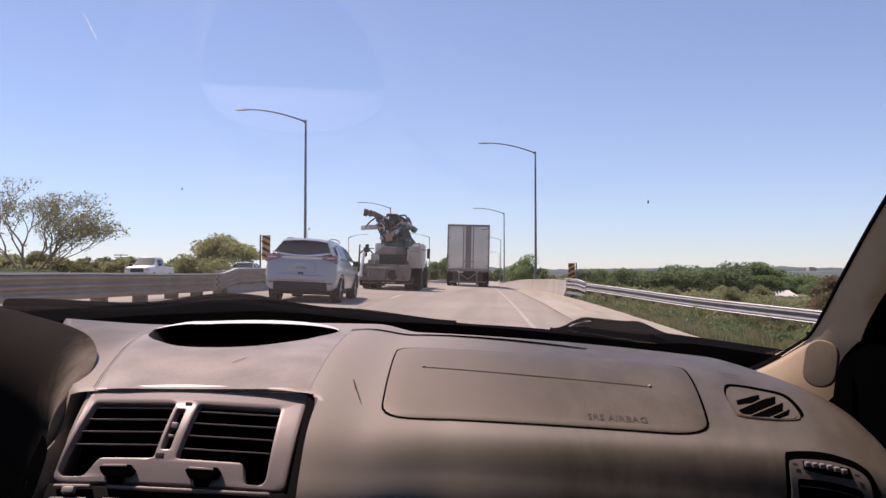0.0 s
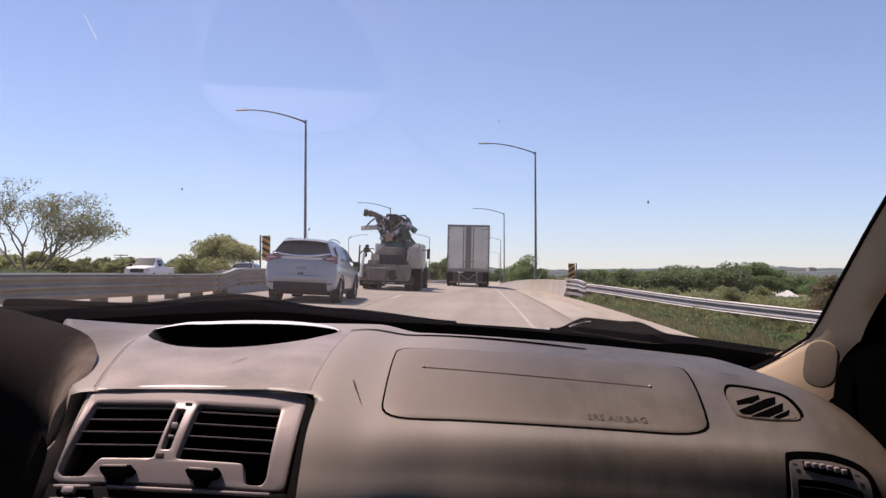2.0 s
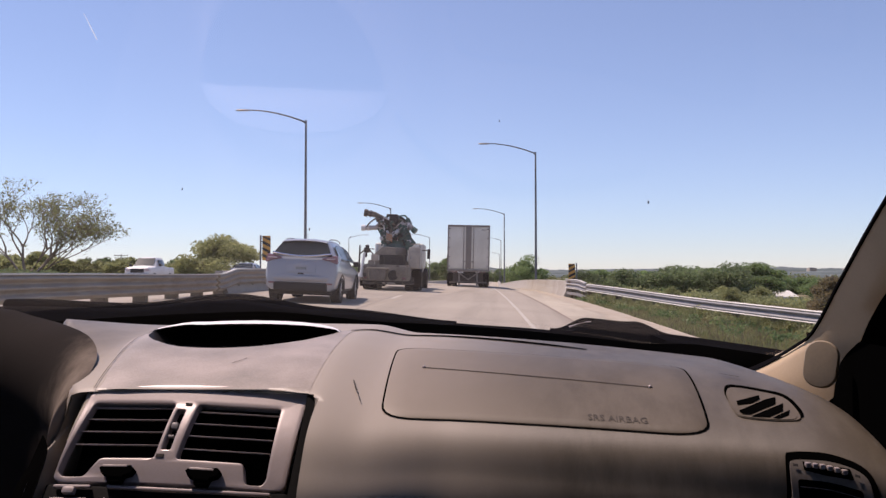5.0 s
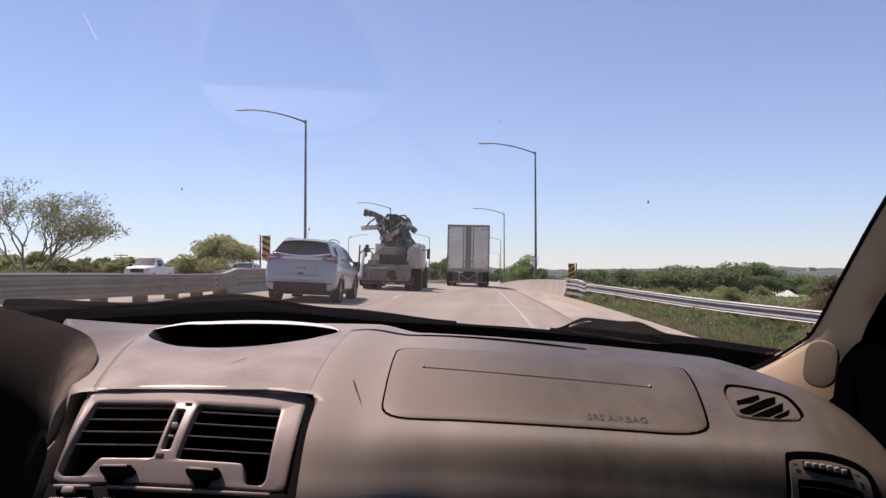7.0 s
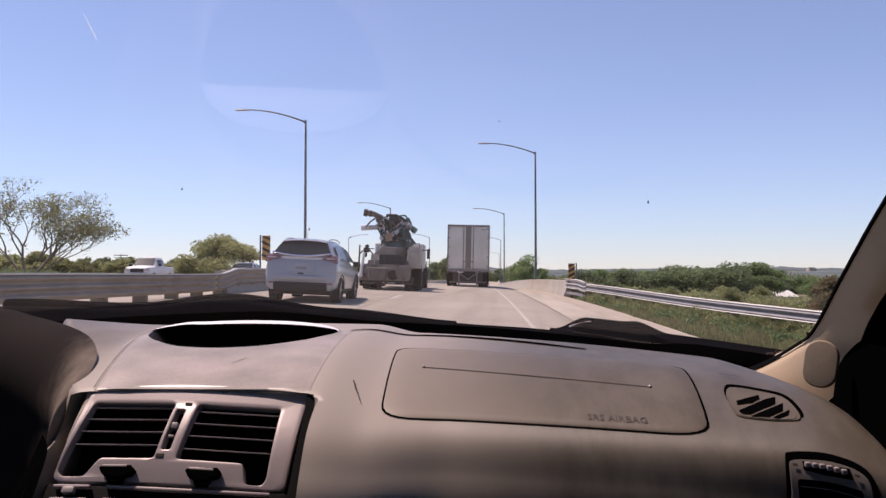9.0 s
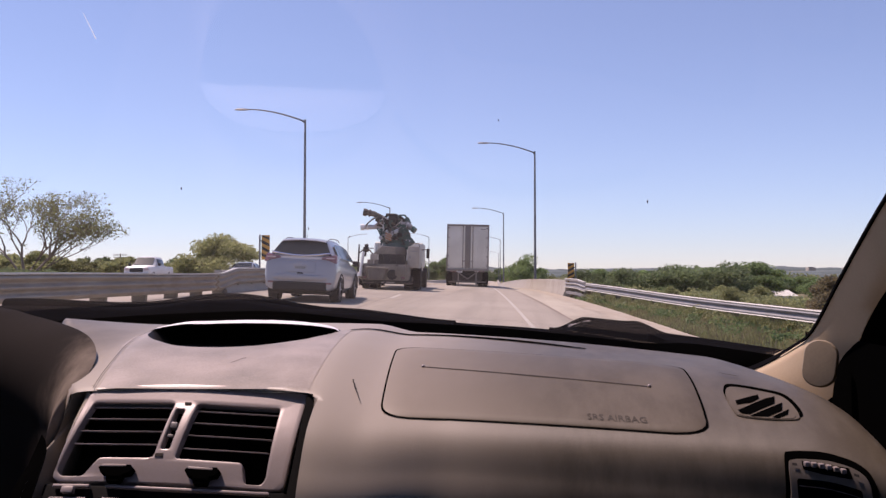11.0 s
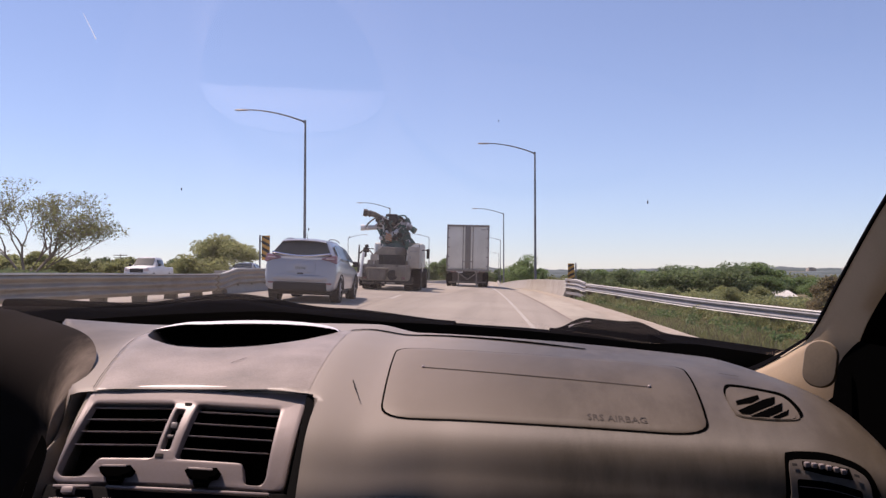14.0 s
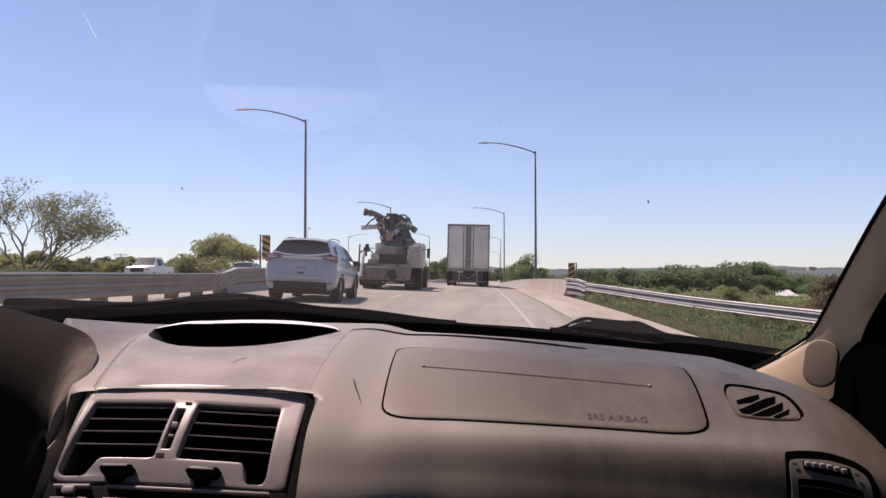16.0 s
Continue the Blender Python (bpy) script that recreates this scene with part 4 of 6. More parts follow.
for x, z, w, h in ((-.12, 2.51, .2, .12), (.05, 2.53, .16, .07), (.15, 2.50, .12, .05)):
    flat("lettering_bar", x, z, w, h, M_STRIPE, -0.008)
for z in (2.45, 3.3):
    bm = bmesh.new()
    box(bm, (0, 0.06, z), (0.30, 0.10, 0.05), 0.01)
    part("bracket", bm, M_POLE, sign)

# ---- barriers ----


def curve_path(pts, step):
    """Even points along a smooth line through the given ones."""
    fine = [Vector(spline(pts, i / 400)) for i in range(401)]
    out, acc = [fine[0]], 0.0
    for a, b in zip(fine, fine[1:]):
        acc += (b - a).length
        if acc >= step:
            out.append(b)
            acc = 0.0
    return out


def road_foot(p):
    return bank(p.x - bend(p.y), p.y)


def rail_run(bm, path, profile, z0, face, foot=road_foot):
    """Sweeps a beam's cross-section (out, up) along a path of (x, y); face: +1 when it faces +x."""
    rings = []
    for i, p in enumerate(path):
        d = (path[min(i + 1, len(path) - 1)] - path[max(i - 1, 0)]).normalized()
        nrm = Vector((d.y, -d.x)) * face
        rings.append([Vector((p.x + nrm.x * o, p.y + nrm.y * o, foot(p) + z0 + u)) for o, u in profile])
    return loft(bm, rings)


def beam_profile(waves, h, th=0.008):
    """A corrugated beam: as many waves as it has ridges."""
    n = waves * 8
    front = [(0.08 * (0.5 - 0.5 * math.cos(2 * math.pi * waves * i / n)), h * i / n) for i in range(n + 1)]
    return front + [(o - th, u) for o, u in reversed(front)]


# the crash cushion and the beams behind it on the median
def along(x, ys):
    """Points beside the road, x metres from the camera's line."""
    return [(x + bend(y), y) for y in ys]


def median_foot(p):
    return road_foot(p) + 0.065 - 0.125 * ease(11, 24, p.y)


mpath = curve_path(along(-7.8, (-41, -30, -20, -10, 0, 10, 20, 24.4)), 0.95)
barrier = thing("median_guardrail", "weathered steel beam guardrail on short posts along the median", "guardrail")
bm = bmesh.new()
rail_run(bm, mpath, beam_profile(3, 0.50), 0.18, 1, median_foot)
part("beam", bm, M_RAIL_OLD, barrier, "weathered corrugated steel beam", angle=60)
bm = bmesh.new()
rail_run(bm, mpath, [(-.03, 0), (.05, 0), (.055, .02), (.05, .035), (-.03, .035)], 0.66, 1, median_foot)
part("top_rail", bm, M_RAIL_TOP, barrier, "top edge, painted pale for the sun along it")
# the beam climbs before it meets the parapet
cpath = curve_path(along(-7.8, (24.2, 25.2, 26.2, 29, 32.6)), 0.4)


def climb(p):
    return median_foot(p) + 0.15 * ease(24.4, 26.3, p.y)


bm = bmesh.new()
rail_run(bm, cpath, beam_profile(3, 0.50), 0.18, 1, climb)
part("beam", bm, M_RAIL_OLD, barrier, "weathered corrugated steel beam", angle=60)
bm = bmesh.new()
rail_run(bm, cpath, [(-.03, 0), (.05, 0), (.055, .02), (.05, .035), (-.03, .035)], 0.66, 1, climb)
part("top_rail", bm, M_RAIL_TOP, barrier, "top edge, painted pale for the sun along it")
bm = bmesh.new()
rail_run(bm, [p + Vector((-0.5, 0)) for p in mpath], beam_profile(2, 0.33), 0.36, -1, median_foot)
part("rear_beam", bm, M_RAIL_OLD, barrier, angle=60)
post_bm = bmesh.new()
box(post_bm, (0, 0, 0.30), (0.32, 0.16, 0.68), 0.01)
post_me = mesh_of(post_bm, "post", M_WOOD)
for p in mpath[1::2] + cpath[2::4]:
    share("post", post_me, barrier, pose(p.x - 0.24, p.y, median_foot(p)))

cushion = thing("crash_cushion", "yellow and black chevron crash cushion before the median guardrail", "crash cushion", at=at_road(-7.9, -42.4, 0))
bm = bmesh.new()
box(bm, (0.0, 0.55, 0.53), (0.88, 1.0, 1.0), 0.06, seg=3)
part("nose", bm, M_YELLOW, cushion, "dirty yellow nose")
bm = bmesh.new()
box(bm, (0, 0.02, 0.54), (0.88, 0.04, 0.98), 0.01)
part("chevron_board", bm, M_YELLOW, cushion, "yellow chevron board")
for k in range(7):
    for sgn in (1, -1):
        z = -0.10 + 0.20 * k
        pts = [(0, z + .30), (sgn * .43, z - .13), (sgn * .43, z - .25), (0, z + .18)]
        pts = [(x, min(1.02, max(0.06, zz))) for x, zz in pts]
        bm = bmesh.new()
        prism(bm, pts, 0.008, Matrix.Translation((0, -0.006, 0)))
        part("chevron_bar", bm, M_STRIPE, cushion)
bm = bmesh.new()
box(bm, (0.30, 1.25, 0.50), (0.42, 0.5, 0.9), 0.05)
part("fender", bm, M_YELLOW, cushion, "yellow side fender")

# guardrail that flares away from the shoulder before the bridge
def verge_foot(p):
    """The rail follows the verge, and climbs to the parapet's height at its end."""
    return ground_z(p.x, p.y) - 0.06 + 0.14 * ease(25, 39, p.y)


OUTER = ((11.3, 10.5), (10.0, 14.5), (8.6, 19), (7.35, 23), (6.1, 27), (4.95, 31.5), (3.9, 36.5), (3.55, 38.6))
opath = curve_path(OUTER, 0.9)
rail = thing("guardrail", "galvanised steel guardrail on wooden posts beside the shoulder", "guardrail")
bm = bmesh.new()
rail_run(bm, opath, beam_profile(2, 0.32, 0.006), 0.42, -1, verge_foot)
part("beam", bm, M_RAIL, rail, "grey corrugated beam", angle=60)
# Added strips that paint the sunlit ridges of the beam.
for z, d in ((0.725, .03), (0.435, .055)):
    bm = bmesh.new()
    rail_run(bm, opath, [(d - .03, 0), (d + .02, -.006), (d + .03, .006), (d + .012, .030), (d - .03, .034)], z, -1, verge_foot)
    part("beam_edge", bm, M_RAIL_TOP, rail, "strip on the beam edge, painted bright as sunlit", angle=60)
# the double beam that ties the rail to the parapet
tpath = curve_path(((3.56, 38.5), (3.35, 39.8), (3.08, 41.3), (2.86, 42.7)), 0.35)


def tie_foot(p):
    k = ease(38.5, 40.2, p.y)
    return verge_foot(p) * (1 - k) + (road_foot(p) + 0.08) * k


bm = bmesh.new()
rail_run(bm, tpath, beam_profile(3, 0.48, 0.006), 0.34, -1, tie_foot)
part("end_beam", bm, M_RAIL, rail, "grey three-wave end beam", angle=60)
for z in (0.37, 0.57, 0.80):
    bm = bmesh.new()
    rail_run(bm, tpath, [(.02, 0), (.075, -.006), (.085, .006), (.067, .026), (.02, .03)], z, -1, tie_foot)
    part("beam_edge", bm, M_RAIL_TOP, rail, "strip on the beam edge, painted bright as sunlit", angle=60)
bm = bmesh.new()
rail_run(bm, tpath, [(-.02, 0), (.04, 0), (.04, .13), (-.02, .13)], 0.06, -1, tie_foot)
part("rub_rail", bm, M_RAIL, rail, "low rub rail")
wp = bmesh.new()
box(wp, (0, 0, 0.15), (0.17, 0.2, 1.2), 0.012)
wp_me = mesh_of(wp, "post", M_WOOD)
block_bm = bmesh.new()
box(block_bm, (0, 0, 0.56), (0.18, 0.16, 0.34), 0.01)
block_me = mesh_of(block_bm, "block", M_WOOD)
for p in opath[1::2] + tpath[1::3]:
    share("post", wp_me, rail, pose(p.x + 0.26, p.y + .05, verge_foot(p), 0, 0, 20))
    share("block", block_me, rail, pose(p.x + 0.10, p.y, verge_foot(p), 0, 0, 20))
bm = bmesh.new()
box(bm, (11.4, 10.2, ground_z(11.4, 10.2) + 0.52), (0.34, 0.3, 0.62), 0.05)
part("end_terminal", bm, M_YELLOW, rail, "yellow end terminal")


def parapet(name, pts, face, label, tall):
    bm = bmesh.new()
    path = curve_path(pts, 2.0)
    rail_run(bm, path, [(-.25, -.3), (.16, -.3), (.16, .08), (.05, .30), (0.0, tall), (-.02, tall + .02), (-.25, tall + .02)], 0.0, face)
    return tagged(part(name, bm, M_PARAPET), label, "parapet")


parapet("bridge_parapet", along(4.45, (42.2, 50, 60, 75, 90, 110, 140, 200, 320)), -1, "pale concrete bridge parapet beside the shoulder", 0.78)
parapet("bridge_parapet", along(-7.97, (25.2, 32, 40, 50, 60, 75, 90, 110, 140, 200, 320)), 1, "dark stained concrete bridge parapet on the median", 0.70)


def hazard_marker(at, lean):
    t = thing("hazard_marker", "yellow and black striped hazard marker at the parapet's end", "hazard marker", "hazard markers at the bridge", at)
    bm = bmesh.new()
    box(bm, (0, 0, 1.45), (0.32, 0.012, 0.95), 0.004)
    part("board", bm, M_YELLOW, t, "yellow board")
    for k in range(4):
        z = 1.05 + 0.25 * k
        pts = [(-.155, z + lean * .08), (.155, z - lean * .08), (.155, z - lean * .08 + .12), (-.155, z + lean * .08 + .12)]
        bm = bmesh.new()
        prism(bm, [(x, min(1.92, max(0.985, q))) for x, q in pts], 0.006, Matrix.Translation((0, -0.014, 0)))
        part("stripe", bm, M_STRIPE, t)
    bm = bmesh.new()
    box(bm, (-lean * 0.24, 0.05, 0.9), (0.06, 0.05, 2.1), 0.006)
    box(bm, (-lean * 0.12, 0.05, 1.7), (0.26, 0.03, 0.04), 0.004)
    part("post", bm, M_POLE, t)
    return t


hazard_marker(at_road(4.62, 41.6, 0, 0, -0.25), -1)
hazard_marker(at_road(-8.25, 31.6, 0, 0, 0.13), 1)

# ---- vehicles ----


def wheel(parent, x, y, r, w, rim=M_ALLOY, spokes=5, twin=False):
    """A tyre with a rim and spokes; x is the outer side's place."""
    s = 1 if x > 0 else -1
    bm = bmesh.new()
    prof = ((0, .62), (.0, .93), (.03, 1.0), (.97, 1.0), (1.0, .93), (1.0, .62))
    n = 24
    rings = [[Vector((x - s * w * a, y + r * b * math.cos(2 * math.pi * k / n), r + r * b * math.sin(2 * math.pi * k / n))) for a, b in prof] for k in range(n)]
    vs = [[bm.verts.new(p) for p in q] for q in rings]
    for k in range(n):
        for j in range(len(prof)):
            bm.faces.new((vs[k][j], vs[k][(j + 1) % len(prof)], vs[(k + 1) % n][(j + 1) % len(prof)], vs[(k + 1) % n][j]))
    wh = part("wheel", bm, M_TYRE, parent, "black rubber tyre")
    bm = bmesh.new()
    cyl(bm, (x - s * w * .25, y, r), (x - s * w * .7, y, r), r * .61, r * .61, 20)
    part("rim_barrel", bm, M_UNDER, wh)
    bm = bmesh.new()
    cyl(bm, (x - s * .01, y, r), (x - s * .06, y, r), r * .14, r * .16, 12)
    for k in range(spokes):
        a = 2 * math.pi * k / spokes
        d = Vector((0, math.cos(a), math.sin(a)))
        box(bm, Vector((x - s * .03, y, r)) + d * r * .36, (0.03, r * .5, r * .14), 0.006, Matrix.Rotation(a, 3, "X"))
    part("rim", bm, rim, wh)
    return wh


def body_ring(y, w, wt, zb, zbelt, zr):
    half = [(0, zb), (w * .84, zb), (w * .955, zb + .08), (w * .995, zb + (zbelt - zb) * .45), (w, zb + (zbelt - zb) * .62), (w * .97, zbelt - .03), (w * .945, zbelt + .02),
            (wt + (w - wt) * .28, zbelt + (zr - zbelt) * .62), (wt, zr - (zr - zbelt) * .16), (wt * .88, zr - (zr - zbelt) * .04), (wt * .5, zr), (0, zr + .008)]
    full = half + [(-x, z) for x, z in reversed(half[1:-1])]
    return [Vector((x, y, z)) for x, z in full]


def bars(parent, m, w, h, n, y=-0.004, face=None, ink=None):
    """A number plate with plain bars in place of its characters."""
    bm = bmesh.new()
    prism(bm, rounded(w, h, .01), 0.01, m)
    pl = part("number_plate", bm, face or M_SIGN, parent, "pale number plate")
    bm = bmesh.new()
    for k in range(n):
        box(bm, m @ Vector((-w * .36 + w * .72 * k / (n - 1), y, 0)), (w * .07, 0.004, h * .45))
    part("plate_bar", bm, ink or M_BLUE, pl)


def crossover(at):
    """A compact crossover; its tail at y = 0, its nose at y = 4.63."""
    t = thing("crossover_car", "white crossover car with dark rear window and red tail lamps", "car", at=at)
    bm = bmesh.new()
    st = ((0.0, .80, .70, .42, .62, .70), (.03, .87, .76, .36, .80, .92), (.08, .90, .76, .33, 1.06, 1.15), (.16, .91, .72, .33, 1.14, 1.26), (.30, .915, .66, .33, 1.16, 1.45), (.46, .92, .60, .33, 1.16, 1.64), (.62, .92, .59, .33, 1.15, 1.70),
          (1.4, .92, .60, .30, 1.10, 1.735), (2.3, .92, .60, .30, 1.06, 1.715), (2.8, .92, .58, .30, 1.02, 1.60), (3.45, .91, .70, .30, .98, 1.08), (4.2, .88, .70, .30, .86, .95), (4.55, .78, .6, .32, .7, .78), (4.63, .6, .5, .40, .6, .66))
    loft(bm, [body_ring(*s) for s in st])
    body = part("body", bm, M_WHITE_CAR, t, "glossy pearl white bodywork", angle=28)

    def quad(name, pts, material, parent=t, label="", d=0.012, nrm=(0, -1, 0)):
        bm = bmesh.new()
        n = Vector(nrm) * d
        loft(bm, [[Vector(p) for p in pts], [Vector(p) + n for p in pts]])
        return part(name, bm, material, parent, label)
    quad("rear_window", [(-.70, .215, 1.33), (-.75, .165, 1.265), (.75, .165, 1.265), (.70, .215, 1.33), (.575, .415, 1.60), (.3, .435, 1.645), (-.3, .435, 1.645), (-.575, .415, 1.60)], M_CARGLASS, t, "dark tinted rear window", 0.03, (0, -.86, .5))
    bm = bmesh.new()
    loft(bm, [[Vector((x, y, z - .045 * abs(x / .55) ** 2.5)) for y, z in ((.33, 1.668), (.36, 1.652), (.62, 1.69), (.60, 1.728), (.42, 1.705))] for x in (-.55, -.48, -.3, 0, .3, .48, .55)])
    part("spoiler", bm, M_WHITE_CAR, t, "white roof spoiler")
    for s in (1, -1):
        bm = bmesh.new()
        loft(bm, [[Vector((s * x, y, z)) for x, y, z in r] for r in (
            ((.52, .13, 1.21), (.52, .08, 1.20), (.52, .06, 1.16), (.52, .10, 1.16)),
            ((.70, .16, 1.26), (.72, .09, 1.25), (.74, .05, 1.12), (.72, .1, 1.11)),
            ((.86, .22, 1.29), (.895, .15, 1.27), (.915, .05, 1.06), (.86, .1, 1.05)),
            ((.90, .5, 1.24), (.93, .44, 1.24), (.935, .38, 1.18), (.90, .4, 1.18)))])
        lamp = part("tail_lamp", bm, M_RED, t, "red wraparound tail lamp")
        bm = bmesh.new()
        box(bm, (s * .74, .062, 1.185), (.22, .03, .03), .008)
        part("clear_lens", bm, M_CLEAR, lamp)
        bm = bmesh.new()
        box(bm, (s * .72, .0, .52), (.16, .02, .05), .008)
        part("reflector", bm, M_RED, t)
        bm = bmesh.new()
        tube(bm, [(s * .55, .80, 1.70), (s * .565, .95, 1.735), (s * .57, 1.6, 1.76), (s * .56, 2.3, 1.74), (s * .55, 2.5, 1.69)], .014, 8)
        part("roof_rail", bm, M_LAMP, t, "silver roof rail")
        bm = bmesh.new()
        box(bm, (s * 1.0, 2.9, 1.10), (.20, .12, .16), .04)
        part("wing_mirror", bm, M_STRIPE, t, "black wing mirror")
        for pts in (((1.05, 1.19), (2.0, 1.16), (2.0, 1.58), (1.0, 1.57)), ((2.06, 1.16), (2.95, 1.12), (2.55, 1.50), (2.06, 1.57)), ((.48, 1.24), (.98, 1.20), (.94, 1.57), (.72, 1.52))):
            q = []
            for y, z in pts:
                x = .925 - (z - 1.12) * .52
                q.append((s * (x - .012), y, z))
            quad("side_window", q, M_CARGLASS, t, "dark side window", 0.02, (s, 0, .3))
        for y in (.86, 3.56):
            wheel(t, s * .915, y, .36, .25)
            bm = bmesh.new()
            tube(bm, [(s * .90, y + .41 * math.cos(a), .36 + .41 * math.sin(a)) for a in [math.pi * k / 12 for k in range(13)]], .035, 6)
            part("wheel_arch", bm, M_UNDER, t, "dark wheel arch")
        bm = bmesh.new()
        cyl(bm, (s * .52, .0, .33), (s * .52, .25, .33), .035, .035, 10)
        part("exhaust", bm, M_UNDER, t)
    bm = bmesh.new()
    box(bm, (0, .075, .43), (1.36, .22, .24), .07, seg=3)
    part("lower_bumper", bm, M_UNDER, t, "dark lower bumper")
    bm = bmesh.new()
    loft(bm, [[Vector((x, y + .16 * abs(x / .88) ** 4, z)) for y, z in ((-.05, .60), (-.07, .66), (-.055, .715), (.0, .735), (.12, .735), (.12, .58), (-.02, .575))] for x in [-.88 + .11 * k for k in range(17)]])
    part("bumper", bm, M_WHITE_CAR, t, "white rear bumper with a step")
    bm = bmesh.new()
    loft(bm, [[Vector((x, y + .035 * (x / .75) ** 2, z + .085 * abs(x / .75) ** 1.6)) for y, z in ((.07, 1.215), (.055, 1.235), (.075, 1.262), (.10, 1.255))] for x in [-.75 + .1 * k for k in range(16)]])
    part("garnish", bm, M_CHROME, t, "bright chrome garnish strip")
    bm = bmesh.new()
    box(bm, (0, .035, .93), (.74, .03, .26), .012, Matrix.Rotation(radians(-12), 3, "X"))
    part("plate_recess", bm, M_WHITE_CAR, t, "shaded plate recess")
    bars(t, Matrix.Translation((0, .008, .92)), .31, .155, 6, face=M_WHITE_CAR, ink=M_POLE)
    bm = bmesh.new()
    box(bm, (0, .015, .775), (.15, .04, .04), .012)
    part("tailgate_handle", bm, M_STRIPE, t, "black tailgate handle")
    bm = bmesh.new()
    tube(bm, [(-.35, .16, 1.28), (0, .19, 1.31), (.1, .19, 1.305)], .010, 6)
    part("rear_wiper", bm, M_STRIPE, t)
    bm = bmesh.new()
    cyl(bm, (0, .75, 1.66), (0, .66, 1.90), .008, .004, 6)
    part("aerial", bm, M_STRIPE, t)
    bm = bmesh.new()
    box(bm, (0, 2.3, .28), (1.5, 4.0, .14), .03)
    for x, y in ((-.3, .7), (.35, .9)):
        cyl(bm, (x - .1, y, .3), (x + .2, y, .3), .09, .09, 10)
    part("underbody", bm, M_UNDER, t)
    return t


crossover(at_road(-4.54, 20.5, 0.5, 2.4) @ Matrix.Diagonal((1.0, 1.0, 0.945, 1.0)))


def semi_trailer(at):
    """A box trailer, its doors at y = 0, with the tractor before it."""
    t = thing("semi_trailer_truck", "white box semi-trailer with closed rear doors and dual wheels", "truck", at=at)
    W, B, T, L = 1.295, 1.12, 4.10, 16.0
    bm = bmesh.new()
    box(bm, (0, L / 2 + .06, (B + T) / 2), (2 * W - .02, L, T - B), .02)
    part("box_body", bm, M_TRAILER, t, "dusty white trailer box")
    for s in (1, -1):
        bm = bmesh.new()
        box(bm, (s * (W / 2 + .02), .02, (B + T) / 2 - .01), (W - .17, .05, T - B - .24), .012)
        door = part("rear_door", bm, M_TRAILER, t, "white rear door")
        for x in (.10, .30):
            bm = bmesh.new()
            cyl(bm, (s * x, -.03, B + .06), (s * x, -.03, T - .08), .022, .022, 8)
            part("lock_rod", bm, M_TRAILER_EDGE, door)
        bm = bmesh.new()
        box(bm, (s * .20, -.035, B + .55), (.30, .03, .07), .008)
        part("door_handle", bm, M_TRAILER_EDGE, door)
        for k in range(5):
            bm = bmesh.new()
            box(bm, (s * (W - .10), -.02, B + .25 + k * .62), (.16, .04, .07), .008)
            part("hinge", bm, M_TRAILER_EDGE, door)
        bm = bmesh.new()
        box(bm, (s * (W - .04), .02, (B + T) / 2), (.085, .09, T - B), .01)
        part("corner_post", bm, M_TRAILER_EDGE, t)
        bm = bmesh.new()
        box(bm, (s * .55, .3, .56), (.09, .08, .95), .01, Matrix.Rotation(radians(s * 0), 3, "Y"))
        box(bm, (s * .30, .25, .72), (.07, .06, .78), .01, Matrix.Rotation(radians(s * 52), 3, "Y"))
        part("guard_brace", bm, M_TRAILER_EDGE, t)
        for k, y in enumerate((1.2, 2.5)):
            wheel(t, s * 1.28, y, .50, .27, M_ALLOY, 6)
            wheel(t, s * .96, y, .50, .27, M_ALLOY, 6)
        bm = bmesh.new()
        box(bm, (s * 1.0, .62, .55), (.60, .02, .75), .004)
        part("mud_flap", bm, M_RUBBER, t, "black mud flap")
        for k in range(2):
            bm = bmesh.new()
            box(bm, (s * (.75 + .22 * k), .0, B - .12), (.13, .05, .10), .02)
            part("tail_light", bm, M_RED, t)
        bm = bmesh.new()
        box(bm, (s * 1.55, 17.2, 2.2), (.18, .10, .75), .03)
        cyl(bm, (s * 1.2, 17.3, 2.5), (s * 1.5, 17.2, 2.5), .025, .025, 6)
        part("tractor_mirror", bm, M_STRIPE, t)
    for z, h, n in ((T - .05, .12, "header"), (B - .03, .14, "sill")):
        bm = bmesh.new()
        box(bm, (0, .015, z), (2 * W, .10, h), .012)
        part(n, bm, M_TRAILER_EDGE, t)
    bm = bmesh.new()
    box(bm, (0, -.012, (B + T) / 2), (.34, .02, T - B - .2), .006)
    part("door_seal", bm, M_TRAILER_EDGE, t, "dark centre seal")
    bm = bmesh.new()
    box(bm, (0, .30, .30), (2.3, .10, .11), .015)
    part("underride_bar", bm, M_RIG_GREY, t, "scuffed underride bar")
    bm = bmesh.new()
    box(bm, (0, 6, B - .22), (.9, 11.5, .30), .02)
    box(bm, (0, 1.85, .75), (1.1, 2.6, .30), .03)
    for y in (1.2, 2.5):
        cyl(bm, (-1.1, y, .5), (1.1, y, .5), .09, .09, 10)
    part("chassis", bm, M_UNDER, t)
    bm = bmesh.new()
    box(bm, (0, .85, .66), (1.9, .5, .62), .05)
    for s in (1, -1):
        box(bm, (s * .62, .7, .62), (.18, .3, .60), .03)
        cyl(bm, (s * .35, .55, .62), (s * .35, .95, .62), .14, .14, 10)
    part("suspension", bm, M_BROWN, t, "muddy brown suspension")
    bars(t, Matrix.Translation((-.45, -.01, B - .13)), .3, .15, 6)
    bm = bmesh.new()
    box(bm, (.92, -.012, T - .30), (.30, .012, .05), .004)
    part("maker_plate", bm, M_TRAILER_EDGE, t)
    bm = bmesh.new()
    box(bm, (0, 17.5, 2.2), (2.3, 2.2, 2.6), .15, seg=3)
